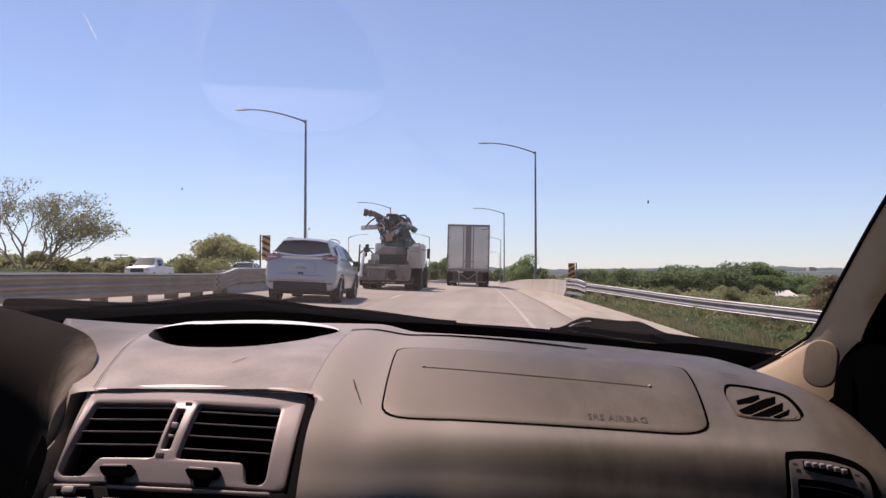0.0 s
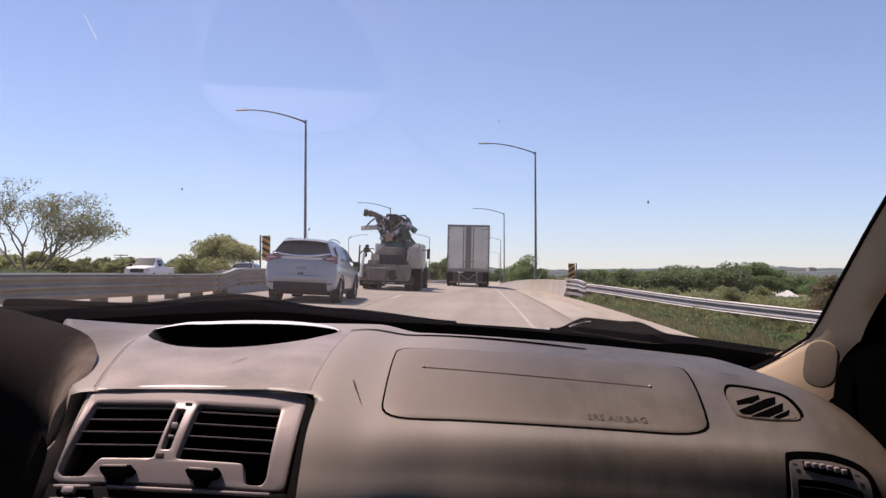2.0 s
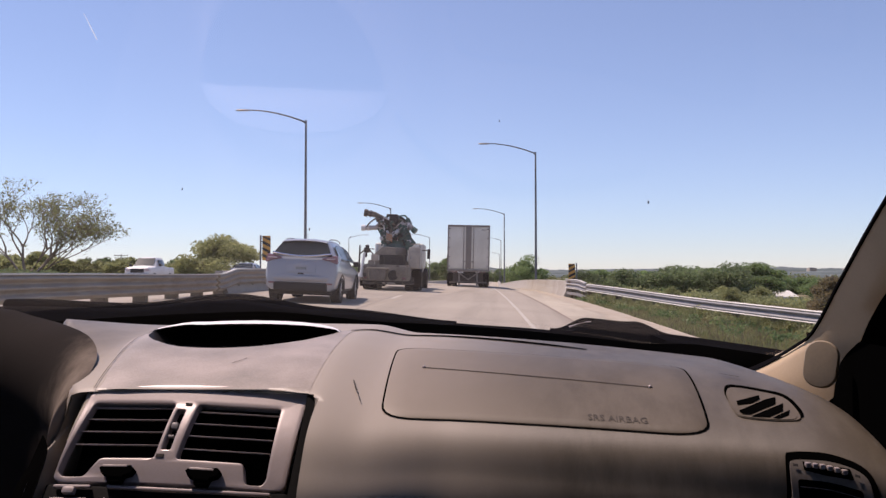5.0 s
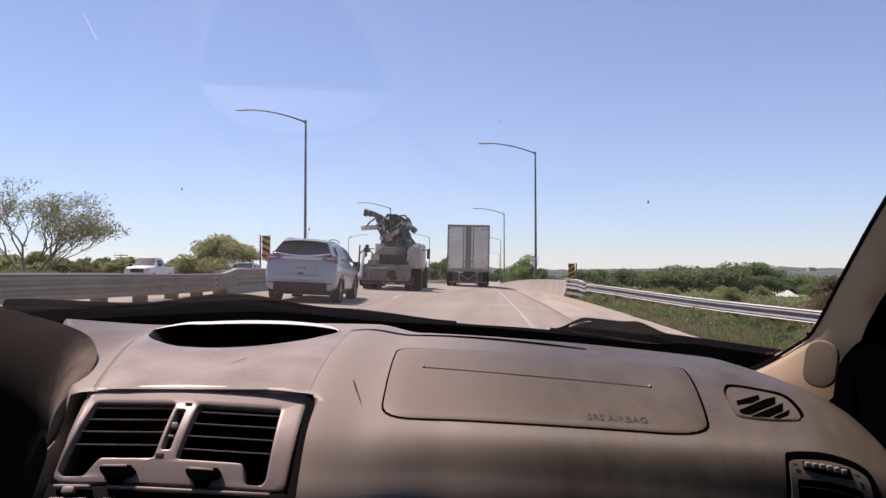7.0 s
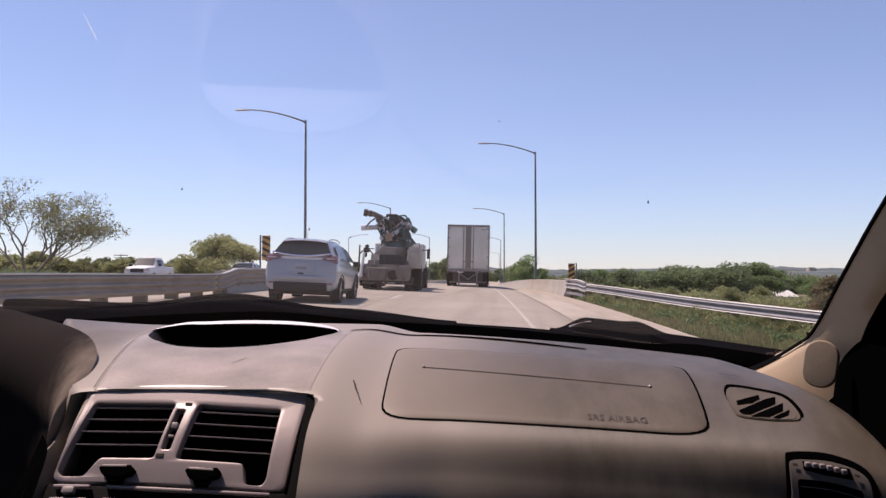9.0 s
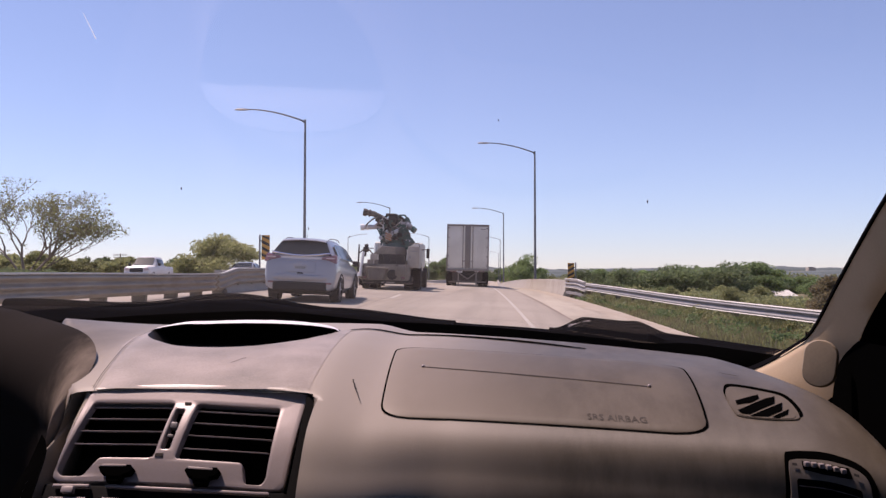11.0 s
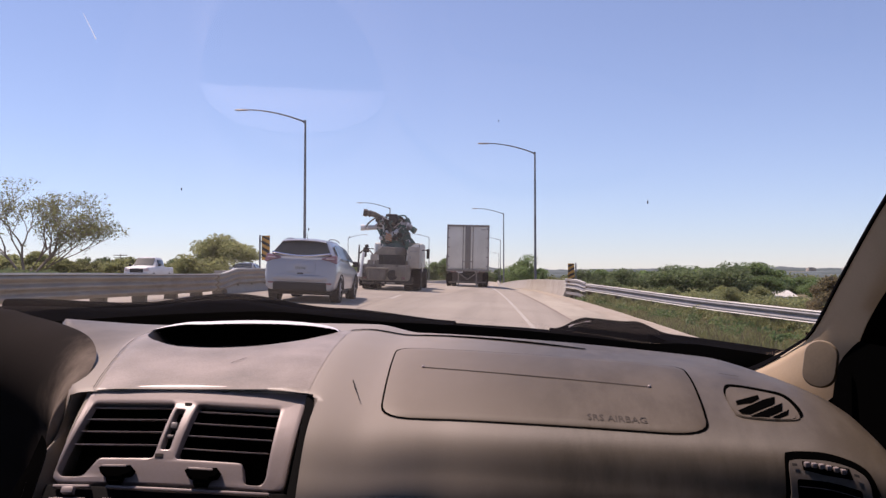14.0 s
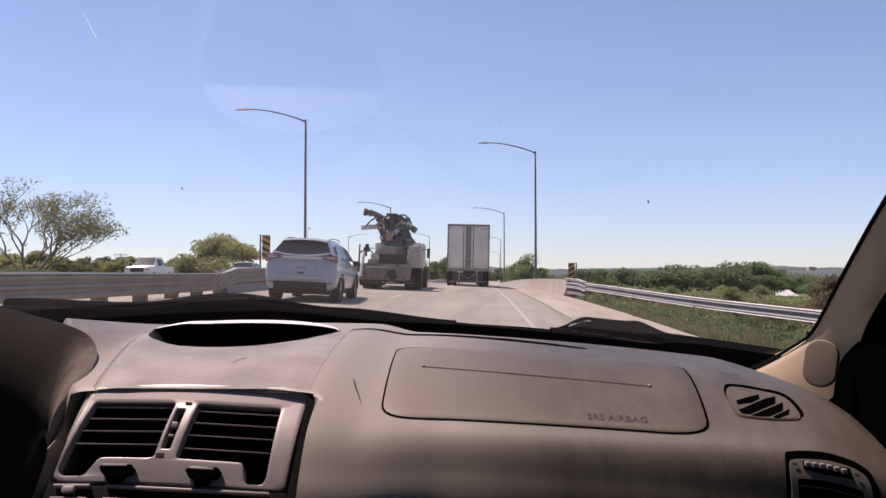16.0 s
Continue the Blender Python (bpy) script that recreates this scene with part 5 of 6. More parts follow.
    box(bm, (0, 19.4, 1.5), (2.0, 2.0, 1.4), .2, seg=3)
    part("tractor_cab", bm, M_WHITE, t, "white tractor cab")
    for s in (1, -1):
        for y in (14.2, 15.5, 19.6):
            wheel(t, s * 1.2, y, .5, .3, M_ALLOY, 6)
    return t


semi_trailer(at_road(-0.57, 51.0, 0.6, 1.2) @ Matrix.Diagonal((1.0, 1.0, 0.925, 1.0)))


def rig_truck(at):
    """A dusty work truck that carries a tangle of folded pipe arms above its deck; tail at y = 0."""
    rnd = random.Random(11)
    t = thing("pump_truck", "dusty white work truck with dark green folded pipe rig", "truck", at=at)

    def p(name, build, material, label="", parent=t):
        bm = bmesh.new()
        build(bm)
        return part(name, bm, material, parent, label)
    p("chassis", lambda b: (box(b, (0, 4.5, .75), (.9, 9.0, .3), .03), box(b, (0, .45, .50), (2.0, .2, .16), .03), [cyl(b, (-1.0, y, .50), (1.0, y, .50), .1, .1, 8) for y in (1.5, 2.8, 7.6)]), M_UNDER)
    p("rear_bumper", lambda b: box(b, (-.06, .16, .34), (2.0, .22, .20), .03), M_UNDER, "dark rear bumper beam")
    p("plate_light", lambda b: [box(b, (x, .03, .30), (w, .03, .05), .008) for x, w in ((-.20, .12), (.10, .34))], M_RIG_PALE, "pale strip on the bumper")
    # tail: a low dusty body with cabinets, hopper and round covers
    p("tail_body", lambda b: loft(b, [[Vector((x * k, y, z)) for x, z in rounded(2.05, .66, .10)] for y, k in ((-.02, .95), (.03, 1.0), (2.2, 1.0))]) and bmesh.ops.translate(b, verts=b.verts, vec=(-.16, 0, .72)), M_RIG_BODY, "dusty white tail body")
    p("hopper", lambda b: loft(b, [[Vector((x * k - .42, y, z)) for x, z in ((-.38, .42), (.30, .42), (.42, .86), (-.46, .86))] for y, k in ((-.34, .82), (-.22, 1.0), (.1, 1.0))]), M_RIG_GREY, "dusty grey hopper")
    p("hopper_lip", lambda b: tube(b, [(-.88, -.30, .87), (-.86, -.33, .89), (.0, -.33, .89), (.02, -.30, .87)], .035, 8), M_RIG_BODY, "pale rolled lip")
    p("round_cover", lambda b: (cyl(b, (.17, -.07, .62), (.17, .05, .62), .20, .23, 20), cyl(b, (.17, -.10, .62), (.17, -.06, .62), .08, .09, 12)), M_UNDER, "dark round cover")
    p("tail_cabinet", lambda b: box(b, (.50, .0, .78), (.44, .16, .44), .04), M_RIG_BODY, "dusty white cabinet")
    for x, z, w, h in ((-.95, .92, .16, .10), (-.62, .97, .30, .05), (.50, .80, .30, .02), (.36, 1.0, .10, .06), (-.98, .60, .12, .16)):
        p("fitting", lambda b: box(b, (x, -.10, z), (w, .10, h), .012), M_RIG_GREY if w > .14 else M_BROWN)
    for x in (-.95, .62):
        p("tail_light", lambda b: box(b, (x, -.08, .50), (.15, .05, .09), .02), M_RED)
    p("work_light", lambda b: (box(b, (-.60, -.02, 1.32), (.29, .10, .25), .04), cyl(b, (-.60, .0, 1.05), (-.60, .0, 1.2), .03, .03, 8)), M_RIG_PALE, "dusty white rectangular lamp housing")
    p("dark_bay", lambda b: box(b, (.13, .30, 1.24), (1.10, .4, .44), .04), M_UNDER, "dark open bay")
    p("bay_pipe", lambda b: [tube(b, [(x, .07, 1.06), (x + .04, .05, 1.25), (x - .03, .08, 1.44)], .022, 6) for x in (-.25, .02, .3, .52)], M_UNDER)
    p("machine_housing", lambda b: loft(b, [[Vector((x, y, z)) for x, z in r] for y, r in ((.10, ((-.66, 1.44), (.30, 1.46), (.22, 1.74), (-.30, 1.76))), (1.3, ((-.70, 1.44), (.66, 1.46), (.60, 1.80), (-.30, 1.82))))]), M_RIG_BODY, "dusty pale machine housing")
    p("side_cabinet", lambda b: (box(b, (1.0, .95, 1.36), (.48, 1.5, .88), .05), box(b, (1.0, .185, 1.36), (.40, .03, .78), .02)), M_RIG_PALE, "dusty white side cabinet")
    p("cabinet_latch", lambda b: (box(b, (.86, .16, 1.36), (.04, .03, .12), .008), box(b, (1.0, .16, 1.60), (.32, .02, .02), .004)), M_LAMP)
    p("cabinet_rail", lambda b: tube(b, [(.80, .3, 1.78), (.80, .3, 1.92), (1.20, .3, 1.94), (1.22, .3, 1.78)], .022, 6), M_RIG_GREY)
    p("leg_brace", lambda b: (cyl(b, (-1.02, -.05, 1.52), (-1.12, -.05, .66), .055, .065, 10), cyl(b, (-1.12, -.05, .66), (-1.14, -.05, .52), .11, .11, 12)), M_SIGN, "white slanted leg brace")
    p("leg_head", lambda b: (box(b, (-.94, .1, 1.62), (.22, .3, .20), .04), cyl(b, (-.96, -.02, 1.74), (-.86, .02, 1.80), .08, .06, 12)), M_UNDER)
    p("side_post", lambda b: cyl(b, (-1.26, .2, .70), (-1.24, .2, 1.82), .035, .03, 8), M_UNDER, "dark side post")
    p("side_frame", lambda b: tube(b, [(-1.24, .2, 1.45), (-1.05, .15, 1.62), (-.80, .1, 1.60), (-.66, .1, 1.44)], .03, 6), M_RIG_GREY)
    p("step_frame", lambda b: [tube(b, [(s * 1.02, -.1, .50), (s * 1.02, -.1, .28), (s * .58, -.1, .28), (s * .58, -.1, .50)], .022, 6) for s in (1, -1)], M_RIG_GREY)
    for s in (1, -1):
        for y in (1.5, 2.8):
            wheel(t, s * 1.2, y, .50, .29, M_RIG_BODY, 6)
            wheel(t, s * .86, y, .50, .29, M_RIG_BODY, 6)
        wheel(t, s * 1.2, 7.6, .50, .3, M_RIG_BODY, 6)
        p("mud_flap", lambda b: box(b, (s * 1.0, .80, .50), (.56, .03, .72), .005), M_RUBBER, "black mud flap")
        p("mirror", lambda b: (box(b, (s * 1.42, 3.6, 1.62), (.14, .08, .44), .04), cyl(b, (s * 1.05, 3.7, 1.78), (s * 1.42, 3.6, 1.78), .02, .02, 6)), M_STRIPE, "black door mirror")
    p("deck", lambda b: box(b, (0, 3.2, 1.05), (2.2, 2.6, .4), .05), M_RIG_BODY, "dusty deck")
    p("cab", lambda b: (box(b, (0, 5.6, 1.55), (2.3, 1.7, 1.15), .14, seg=3), box(b, (0, 7.4, 1.2), (2.0, 2.0, .9), .15, seg=3)), M_TRAILER, "dusty white truck cab")
    p("exhaust_stack", lambda b: cyl(b, (-1.02, 4.5, 1.2), (-1.02, 4.5, 2.05), .06, .06, 10), M_STEEL, "steel exhaust stack")
    # the folded rig: a leaning neck of boom sections with pipes and hoses about it
    p("turret", lambda b: (cyl(b, (.12, 1.5, 1.7), (.12, 1.5, 1.95), .58, .52, 16), box(b, (.14, 1.45, 2.08), (.74, .7, .42), .07, Matrix.Rotation(radians(5), 3, "Y"))), M_RIG_GREEN, "dark green turret")
    for k, (x, z, w, h, a) in enumerate(((-.02, 2.60, .36, 1.05, 6), (.34, 2.56, .32, 1.0, -10), (.14, 2.30, .86, .70, 3), (.56, 2.42, .28, .72, -22), (-.30, 2.46, .28, .80, 14), (.08, 3.02, .56, .22, 2), (-.40, 2.80, .42, .32, 28), (.50, 2.84, .50, .30, -26), (.46, 2.04, .62, .44, -34), (.70, 1.96, .50, .30, -42), (-.18, 2.06, .56, .42, 24), (.12, 2.72, .80, .44, 0), (-.46, 2.80, .34, .36, 10), (-.42, 2.52, .28, .38, -8), (.56, 2.70, .28, .38, 8), (-.28, 2.18, .34, .46, 10), (.42, 2.22, .34, .50, -8))):
        p("boom_section", lambda b: box(b, (x, 1.25 + .14 * (k % 3), z), (w, .30, h), .04, Matrix.Rotation(radians(a), 3, "Y")), M_RIG_GREEN if k % 4 else M_UNDER, "dark green boom section")
    p("boom_cap", lambda b: box(b, (-.05, 1.3, 3.14), (.48, .4, .10), .03), M_UNDER, "black cap on the boom")
    # arms that stick out to either side: from, over, to, radius
    for k, (a, m_, e, r) in enumerate((((-1.22, 1.1, 3.22), (-.80, 1.15, 3.16), (-.32, 1.3, 2.92), .12), ((-1.32, 1.15, 2.58), (-.85, 1.2, 2.60), (-.25, 1.3, 2.66), .10), ((.96, 1.15, 2.50), (.78, 1.2, 2.62), (.42, 1.3, 2.76), .10), ((.80, 1.0, 2.64), (.64, 1.1, 2.78), (.36, 1.2, 2.80), .07))):
        arm = p("pipe_arm", lambda b: tube(b, [a, m_, e], r, 12), (M_RIG_GREY, M_STEEL, M_RIG_GREEN, M_STEEL)[k], "dusty pipe arm")
        d = (Vector(m_) - Vector(a)).normalized()
        p("flange", lambda b: (cyl(b, Vector(a) - d * .02, Vector(a) + d * .14, r * 1.25, r * 1.35, 14), cyl(b, Vector(a) + d * .24, Vector(a) + d * .30, r * 1.3, r * 1.3, 14)), (M_BROWN, M_SIGN, M_RIG_GREEN, M_LAMP)[k], "pipe flange", arm)
    # open loops of hose
    for k, pts in enumerate((((-1.10, 2.62), (-.98, 2.78), (-.72, 2.98), (-.55, 2.90), (-.60, 2.62)), ((-.80, 2.58), (-.60, 2.76), (-.40, 2.70), (-.36, 2.44)), ((.20, 3.10), (.48, 3.14), (.60, 3.00), (.66, 2.72), (.56, 2.50)), ((.30, 3.06), (.44, 3.00), (.50, 2.84)), ((-.50, 2.40), (-.46, 2.18), (-.28, 2.02), (-.10, 1.96)), ((.62, 2.50), (.66, 2.26), (.72, 2.02), (.66, 1.86)), ((-.62, 2.56), (-.48, 2.30), (-.40, 2.06), (-.44, 1.84)))):
        p("hose", lambda b: tube(b, [Vector(spline([(x, 1.02 + .06 * (k % 3), z) for x, z in pts], i / 16)) for i in range(17)], .032 + .008 * (k % 2), 8), (M_RIG_GREY, M_STEEL, M_RIG_GREEN, M_UNDER)[k % 4], "thick looping hose")
    for k in range(34):
        x, z = rnd.uniform(-.5, .66), rnd.uniform(2.0, 2.95)
        a = [(x + rnd.uniform(-.13, .13) * j, 1.02 + rnd.uniform(-.08, .2), z + rnd.uniform(-.10, .14) * j) for j in range(4)]
        a = [(max(-.68, min(.80, q[0])), q[1], max(1.9, min(3.08, q[2]))) for q in a]
        p("hydraulic_hose", lambda b: tube(b, a, rnd.uniform(.018, .036), 6), (M_RIG_GREEN, M_UNDER, M_STEEL, M_RIG_GREY)[k % 4])
    for k in range(24):
        x, z, y = rnd.uniform(-.5, .66), rnd.uniform(2.1, 2.9), rnd.uniform(.92, 1.15)
        p("valve_block", lambda b: box(b, (x, y, z), (rnd.uniform(.08, .2), .16, rnd.uniform(.08, .2)), .02, Matrix.Rotation(rnd.uniform(-.6, .6), 3, "Y")), (M_RIG_GREEN, M_STEEL, M_UNDER, M_RIG_GREY)[k % 4])
    board = p("warning_board", lambda b: box(b, (-.12, .86, 2.20), (.26, .03, .32), .01), M_RIG_PALE, "small red and white warning board")
    for k in range(3):
        p("warning_stripe", lambda b: box(b, (-.12, .838, 2.10 + .10 * k), (.28, .012, .045), .003, Matrix.Rotation(radians(25), 3, "Y")), M_ORANGE, board)
    return t


rig_truck(at_road(-3.70, 33.6, 0.4, 1.8))


def pickup(at):
    """An oncoming pickup; its nose at y = 0 faces -y."""
    t = thing("pickup_truck", "white pickup truck on the far carriageway", "car", at=at)
    bm = bmesh.new()
    st = ((0.0, .85, .7, .45, .95, 1.02), (.12, .97, .8, .40, 1.02, 1.12), (1.35, .98, .84, .38, 1.10, 1.18), (1.45, .98, .80, .38, 1.12, 1.25), (2.15, .98, .72, .38, 1.14, 1.84), (2.5, .98, .72, .38, 1.14, 1.90), (3.5, .98, .72, .38, 1.14, 1.88), (3.75, .98, .74, .38, 1.14, 1.25), (3.8, .98, .88, .38, 1.08, 1.14), (5.6, .97, .88, .40, 1.08, 1.14), (5.7, .9, .8, .5, .95, 1.0))
    loft(bm, [body_ring(*s) for s in st])
    part("body", bm, M_WHITE, t, "white pickup bodywork", angle=28)
    bm = bmesh.new()
    loft(bm, [[Vector(q) for q in ((-.74, 1.47, 1.25), (.74, 1.47, 1.25), (.66, 2.12, 1.80), (-.66, 2.12, 1.80))], [Vector(q) for q in ((-.74, 1.43, 1.28), (.74, 1.43, 1.28), (.66, 2.08, 1.83), (-.66, 2.08, 1.83))]])
    part("windscreen", bm, M_CARGLASS, t, "dark windscreen")
    for s in (1, -1):
        bm = bmesh.new()
        box(bm, (s * .86, 2.75, 1.48), (.03, 1.3, .44), .01, Matrix.Rotation(radians(-s * 18), 3, "Y"))
        part("side_window", bm, M_CARGLASS, t)
        bm = bmesh.new()
        box(bm, (s * .72, .03, .92), (.34, .10, .2), .03)
        part("headlight", bm, M_CLEAR, t, "clear headlight")
        bm = bmesh.new()
        box(bm, (s * 1.12, 1.75, 1.28), (.22, .1, .2), .04)
        part("wing_mirror", bm, M_STRIPE, t)
        for y in (1.0, 4.6):
            wheel(t, s * .97, y, .38, .25)
    bm = bmesh.new()
    box(bm, (0, .0, .85), (1.0, .08, .3), .03)
    part("grille", bm, M_STRIPE, t)
    bm = bmesh.new()
    box(bm, (0, -.05, .52), (1.85, .18, .22), .05)
    part("bumper", bm, M_CHROME, t)
    return t


pickup(at_road(-25.2, 60.0, 2, 0.0))

def sedan(at):
    """An oncoming four-door sedan; its nose at y = 0 faces -y."""
    t = thing("sedan_car", "pale grey sedan on the far carriageway", "car", at=at)
    bm = bmesh.new()
    st = ((0.0, .70, .6, .38, .60, .66), (.10, .84, .7, .32, .70, .78), (1.0, .88, .74, .28, .86, .93), (1.35, .88, .72, .28, .90, 1.0), (2.0, .89, .60, .28, .93, 1.38), (2.5, .89, .58, .28, .94, 1.43), (3.2, .89, .58, .28, .95, 1.38), (3.8, .88, .68, .28, .95, 1.06), (4.5, .86, .70, .32, .92, 1.0), (4.72, .76, .64, .42, .80, .86))
    loft(bm, [body_ring(*q) for q in st])
    part("body", bm, M_WHITE_CAR, t, "pale grey bodywork", angle=28)
    for name, (y0, z0), (y1, z1) in (("windscreen", (1.42, 1.02), (1.98, 1.36)), ("rear_window", (3.74, 1.08), (3.26, 1.36))):
        k = -.03 if name == "windscreen" else .03
        bm = bmesh.new()
        loft(bm, [[Vector((x, y + dy, z + dz)) for x, y, z in ((-.66, y0, z0), (.66, y0, z0), (.54, y1, z1), (-.54, y1, z1))] for dy, dz in ((0, 0), (k, .02))])
        part(name, bm, M_CARGLASS, t, "dark glass")
    for s in (1, -1):
        for y0, y1 in ((1.75, 2.48), (2.56, 3.35)):
            bm = bmesh.new()
            box(bm, (s * .765, (y0 + y1) / 2, 1.16), (.03, y1 - y0, .30), .01, Matrix.Rotation(radians(-s * 35), 3, "Y"))
            part("side_window", bm, M_CARGLASS, t)
        part("headlight", box(bmesh.new(), (s * .60, .06, .66), (.32, .12, .13), .03), M_CLEAR, t, "clear headlight")
        part("tail_lamp", box(bmesh.new(), (s * .62, 4.66, .80), (.28, .10, .12), .03), M_RED, t)
        part("wing_mirror", box(bmesh.new(), (s * .98, 1.75, 1.0), (.18, .10, .13), .03), M_WHITE_CAR, t)
        for y in (.85, 3.75):
            wheel(t, s * .885, y, .32, .21)
    part("grille", box(bmesh.new(), (0, .01, .58), (.7, .06, .14), .02), M_STRIPE, t)
    part("bumper", box(bmesh.new(), (0, .02, .42), (1.5, .16, .16), .05), M_WHITE_CAR, t)
    return t


sedan(at_road(-16.9, 58.0, 2, 0.0))

# a lamp and a two-legged road sign that the car has already passed
left_lamp = copy_thing(lamp, at_road(-31.5, -60, 180))
tagged(left_lamp, "tall grey steel street lamp beside the far carriageway")
rs_ = thing("road_sign", "grey two-legged road sign seen from behind", "sign", at=stand(-38, -70))
for x in (-.75, .75):
    part("leg", box(bmesh.new(), (x, 0, 1.3), (.16, .16, 2.6), .01), M_WOOD, rs_, "dark wooden leg")
bm = bmesh.new()
prism(bm, [(x, z + 2.75) for x, z in rounded(2.3, 1.25, .08)], .04, Matrix.Translation((0, -.14, 0)))
part("board", bm, M_POLE, rs_, "grey back of the sign board")
for z in (2.4, 3.1):
    part("brace", box(bmesh.new(), (0, -.16, z), (2.2, .04, .08), .01), M_LAMP, rs_)

for x in (MID - .79, MID + .79):
    for y in (0.95, -1.5):
        wheel(cabin, x, y, .31, .2)

# ---- plants ----
def leaf_cloud(name, centres, radii, per, size, material, parent, label="", squash=0.8, seed=1, slim=0.55):
    """Many small leaves gathered in clumps, each a bent pair of triangles."""
    r = np.random.default_rng(seed)
    c = np.repeat(np.asarray(centres, float), per, axis=0)
    rad = np.repeat(np.asarray(radii, float), per)
    d = r.normal(size=c.shape)
    d /= np.linalg.norm(d, axis=1)[:, None]
    d *= (r.random(len(c)) ** 0.45)[:, None] * rad[:, None]
    d[:, 2] *= squash
    p = c + d
    n = len(p)
    a = r.normal(size=(n, 3))
    a /= np.linalg.norm(a, axis=1)[:, None]
    b = np.cross(a, r.normal(size=(n, 3)))
    b /= np.linalg.norm(b, axis=1)[:, None]
    s = (size * (0.6 + 0.8 * r.random(n)))[:, None]
    v = np.stack([p - a * s, p + b * s * slim, p + a * s, p - b * s * slim], axis=1).reshape(-1, 3)
    me = bpy.data.meshes.new(name)
    me.from_pydata(v.tolist(), [], (np.arange(n)[:, None] * 4 + np.arange(4)).tolist())
    me.materials.append(material)
    ob = new(name, me)
    if parent:
        ob.parent = parent
    return tagged(ob, label)


def limbs(bm, base, height, spread, seed, levels=3, r0=0.2, fork=4, droop=0.0):
    """Trunk and limbs; gives back the tips."""
    rnd = random.Random(seed)
    tips = []

    def grow(p, d, length, r, lev):
        pts, q = [p], p.copy()
        for _ in range(3):
            d = (d + Vector((rnd.uniform(-.22, .22), rnd.uniform(-.22, .22), rnd.uniform(-.05, .16) - droop))).normalized()
            q = q + d * length / 3
            pts.append(q.copy())
        tube(bm, pts, r, 6 if lev < 2 else 4, 0.55)
        if lev >= levels:
            tips.append(q)
            return
        for k in range(fork):
            a = 2 * math.pi * (k + rnd.random() * .6) / fork
            side = Vector((math.cos(a), math.sin(a), 0))
            nd = (d * 0.75 + side * spread + Vector((0, 0, .2))).normalized()
            grow(pts[-1] if k < fork - 1 else pts[2], nd, length * rnd.uniform(.6, .85), r * .55, lev + 1)
        tips.append(q)
    grow(Vector(base), Vector((rnd.uniform(-.1, .1), rnd.uniform(-.1, .1), 1)), height * 0.36, r0, 0)
    return tips


def tree(name, h, w, material, label, seed, at=None, leaf=0.16, per=130, category="tree", group="", clumps=24, low=0.3):
    """A trunk with limbs under a crown of clumps whose outline is uneven."""
    t = thing(name, label, category, group, at)
    rnd = random.Random(seed)
    bm = bmesh.new()
    tips = limbs(bm, (0, 0, -.3), h * .8, .8, seed, 2, h * .022, 4)
    part("trunk", bm, M_BARK, t, "brown trunk and limbs")
    cs, rs = [], []
    for k in range(clumps):
        a, u = rnd.uniform(0, 2 * math.pi), rnd.random() ** .6
        z = rnd.uniform(low, 1.0)
        k_w = math.sin(math.pi * min(1, max(.12, (z - low) / (1 - low) * .82 + .16))) ** .7
        cs.append((w / 2 * u * k_w * math.cos(a) * .85, w / 2 * u * k_w * math.sin(a) * .85, h * (z * .86 + .04)))
        rs.append(rnd.uniform(.13, .24) * min(w, h * 1.2))
    leaf_cloud("crown", cs, rs, per, leaf, material, t, "crown of small leaves", 0.75, seed)
    return t


# the half-bare tree behind the median
bare = thing("bare_tree", "half-bare leaning tree with thin grey-brown twigs", "tree", at=stand(-62.5, 104, 2.1, 0, 1.1))
bm = bmesh.new()
tips = []
for k, (dx, lean, h) in enumerate(((-.25, -.38, 5.0), (-.1, -.05, 6.2), (.05, .26, 5.9), (.2, .58, 4.9), (.35, .95, 3.9), (.1, .75, 4.4))):
    sb = bmesh.new()
    tp = limbs(sb, (0, 0, -.3), h, .62, 31 + k, 4, .10, 3)
    for v in sb.verts:
        v.co.x += dx + lean * v.co.z
    me_tmp = bpy.data.meshes.new("stem")
    sb.to_mesh(me_tmp)
    sb.free()
    bm.from_mesh(me_tmp)
    bpy.data.meshes.remove(me_tmp)
    tips += [(q.x + dx + lean * q.z, q.y, q.z) for q in tp]
part("trunk", bm, M_TWIG, bare, "pale grey stems and branches")
leaf_cloud("twigs", tips, [.42] * len(tips), 9, .15, M_TWIG, bare, "fine bare twigs", .9, 14, .05)
leaf_cloud("sparse_leaves", tips, [.4] * len(tips), 7, .075, M_LEAF_Y, bare, "thin young leaves", .8, 4)

# the round tree, hedges and bushes beyond the far carriageway
tree("tree", 6.1, 8.6, M_LEAF_Y, "broad round yellow-green tree beyond the far carriageway", 44, stand(-39.5, 110, 1.05, 0, 1.45), .15, 420, "tree", "trees beyond the road", 40, .06)
b1 = tree("bush", 3.2, 4.6, M_LEAF_Y, "dense green bush beyond the far carriageway", 3, stand(-46, 114), .17, 150, "bush", "bushes beyond the road", 26, .08)
hr = random.Random(21)
for k in range(17):
    x = -43.5 - 2.3 * k
    copy_thing(b1, stand(x, 116 + hr.uniform(-4, 6), hr.uniform(.85, 1.2), hr.uniform(0, 360), 1.35))
b2 = tree("bush", 3.4, 5.0, M_LEAF_D, "dark green bush beyond the far carriageway", 8, stand(-64, 122), .17, 150, "bush", "bushes beyond the road", 24, .1)
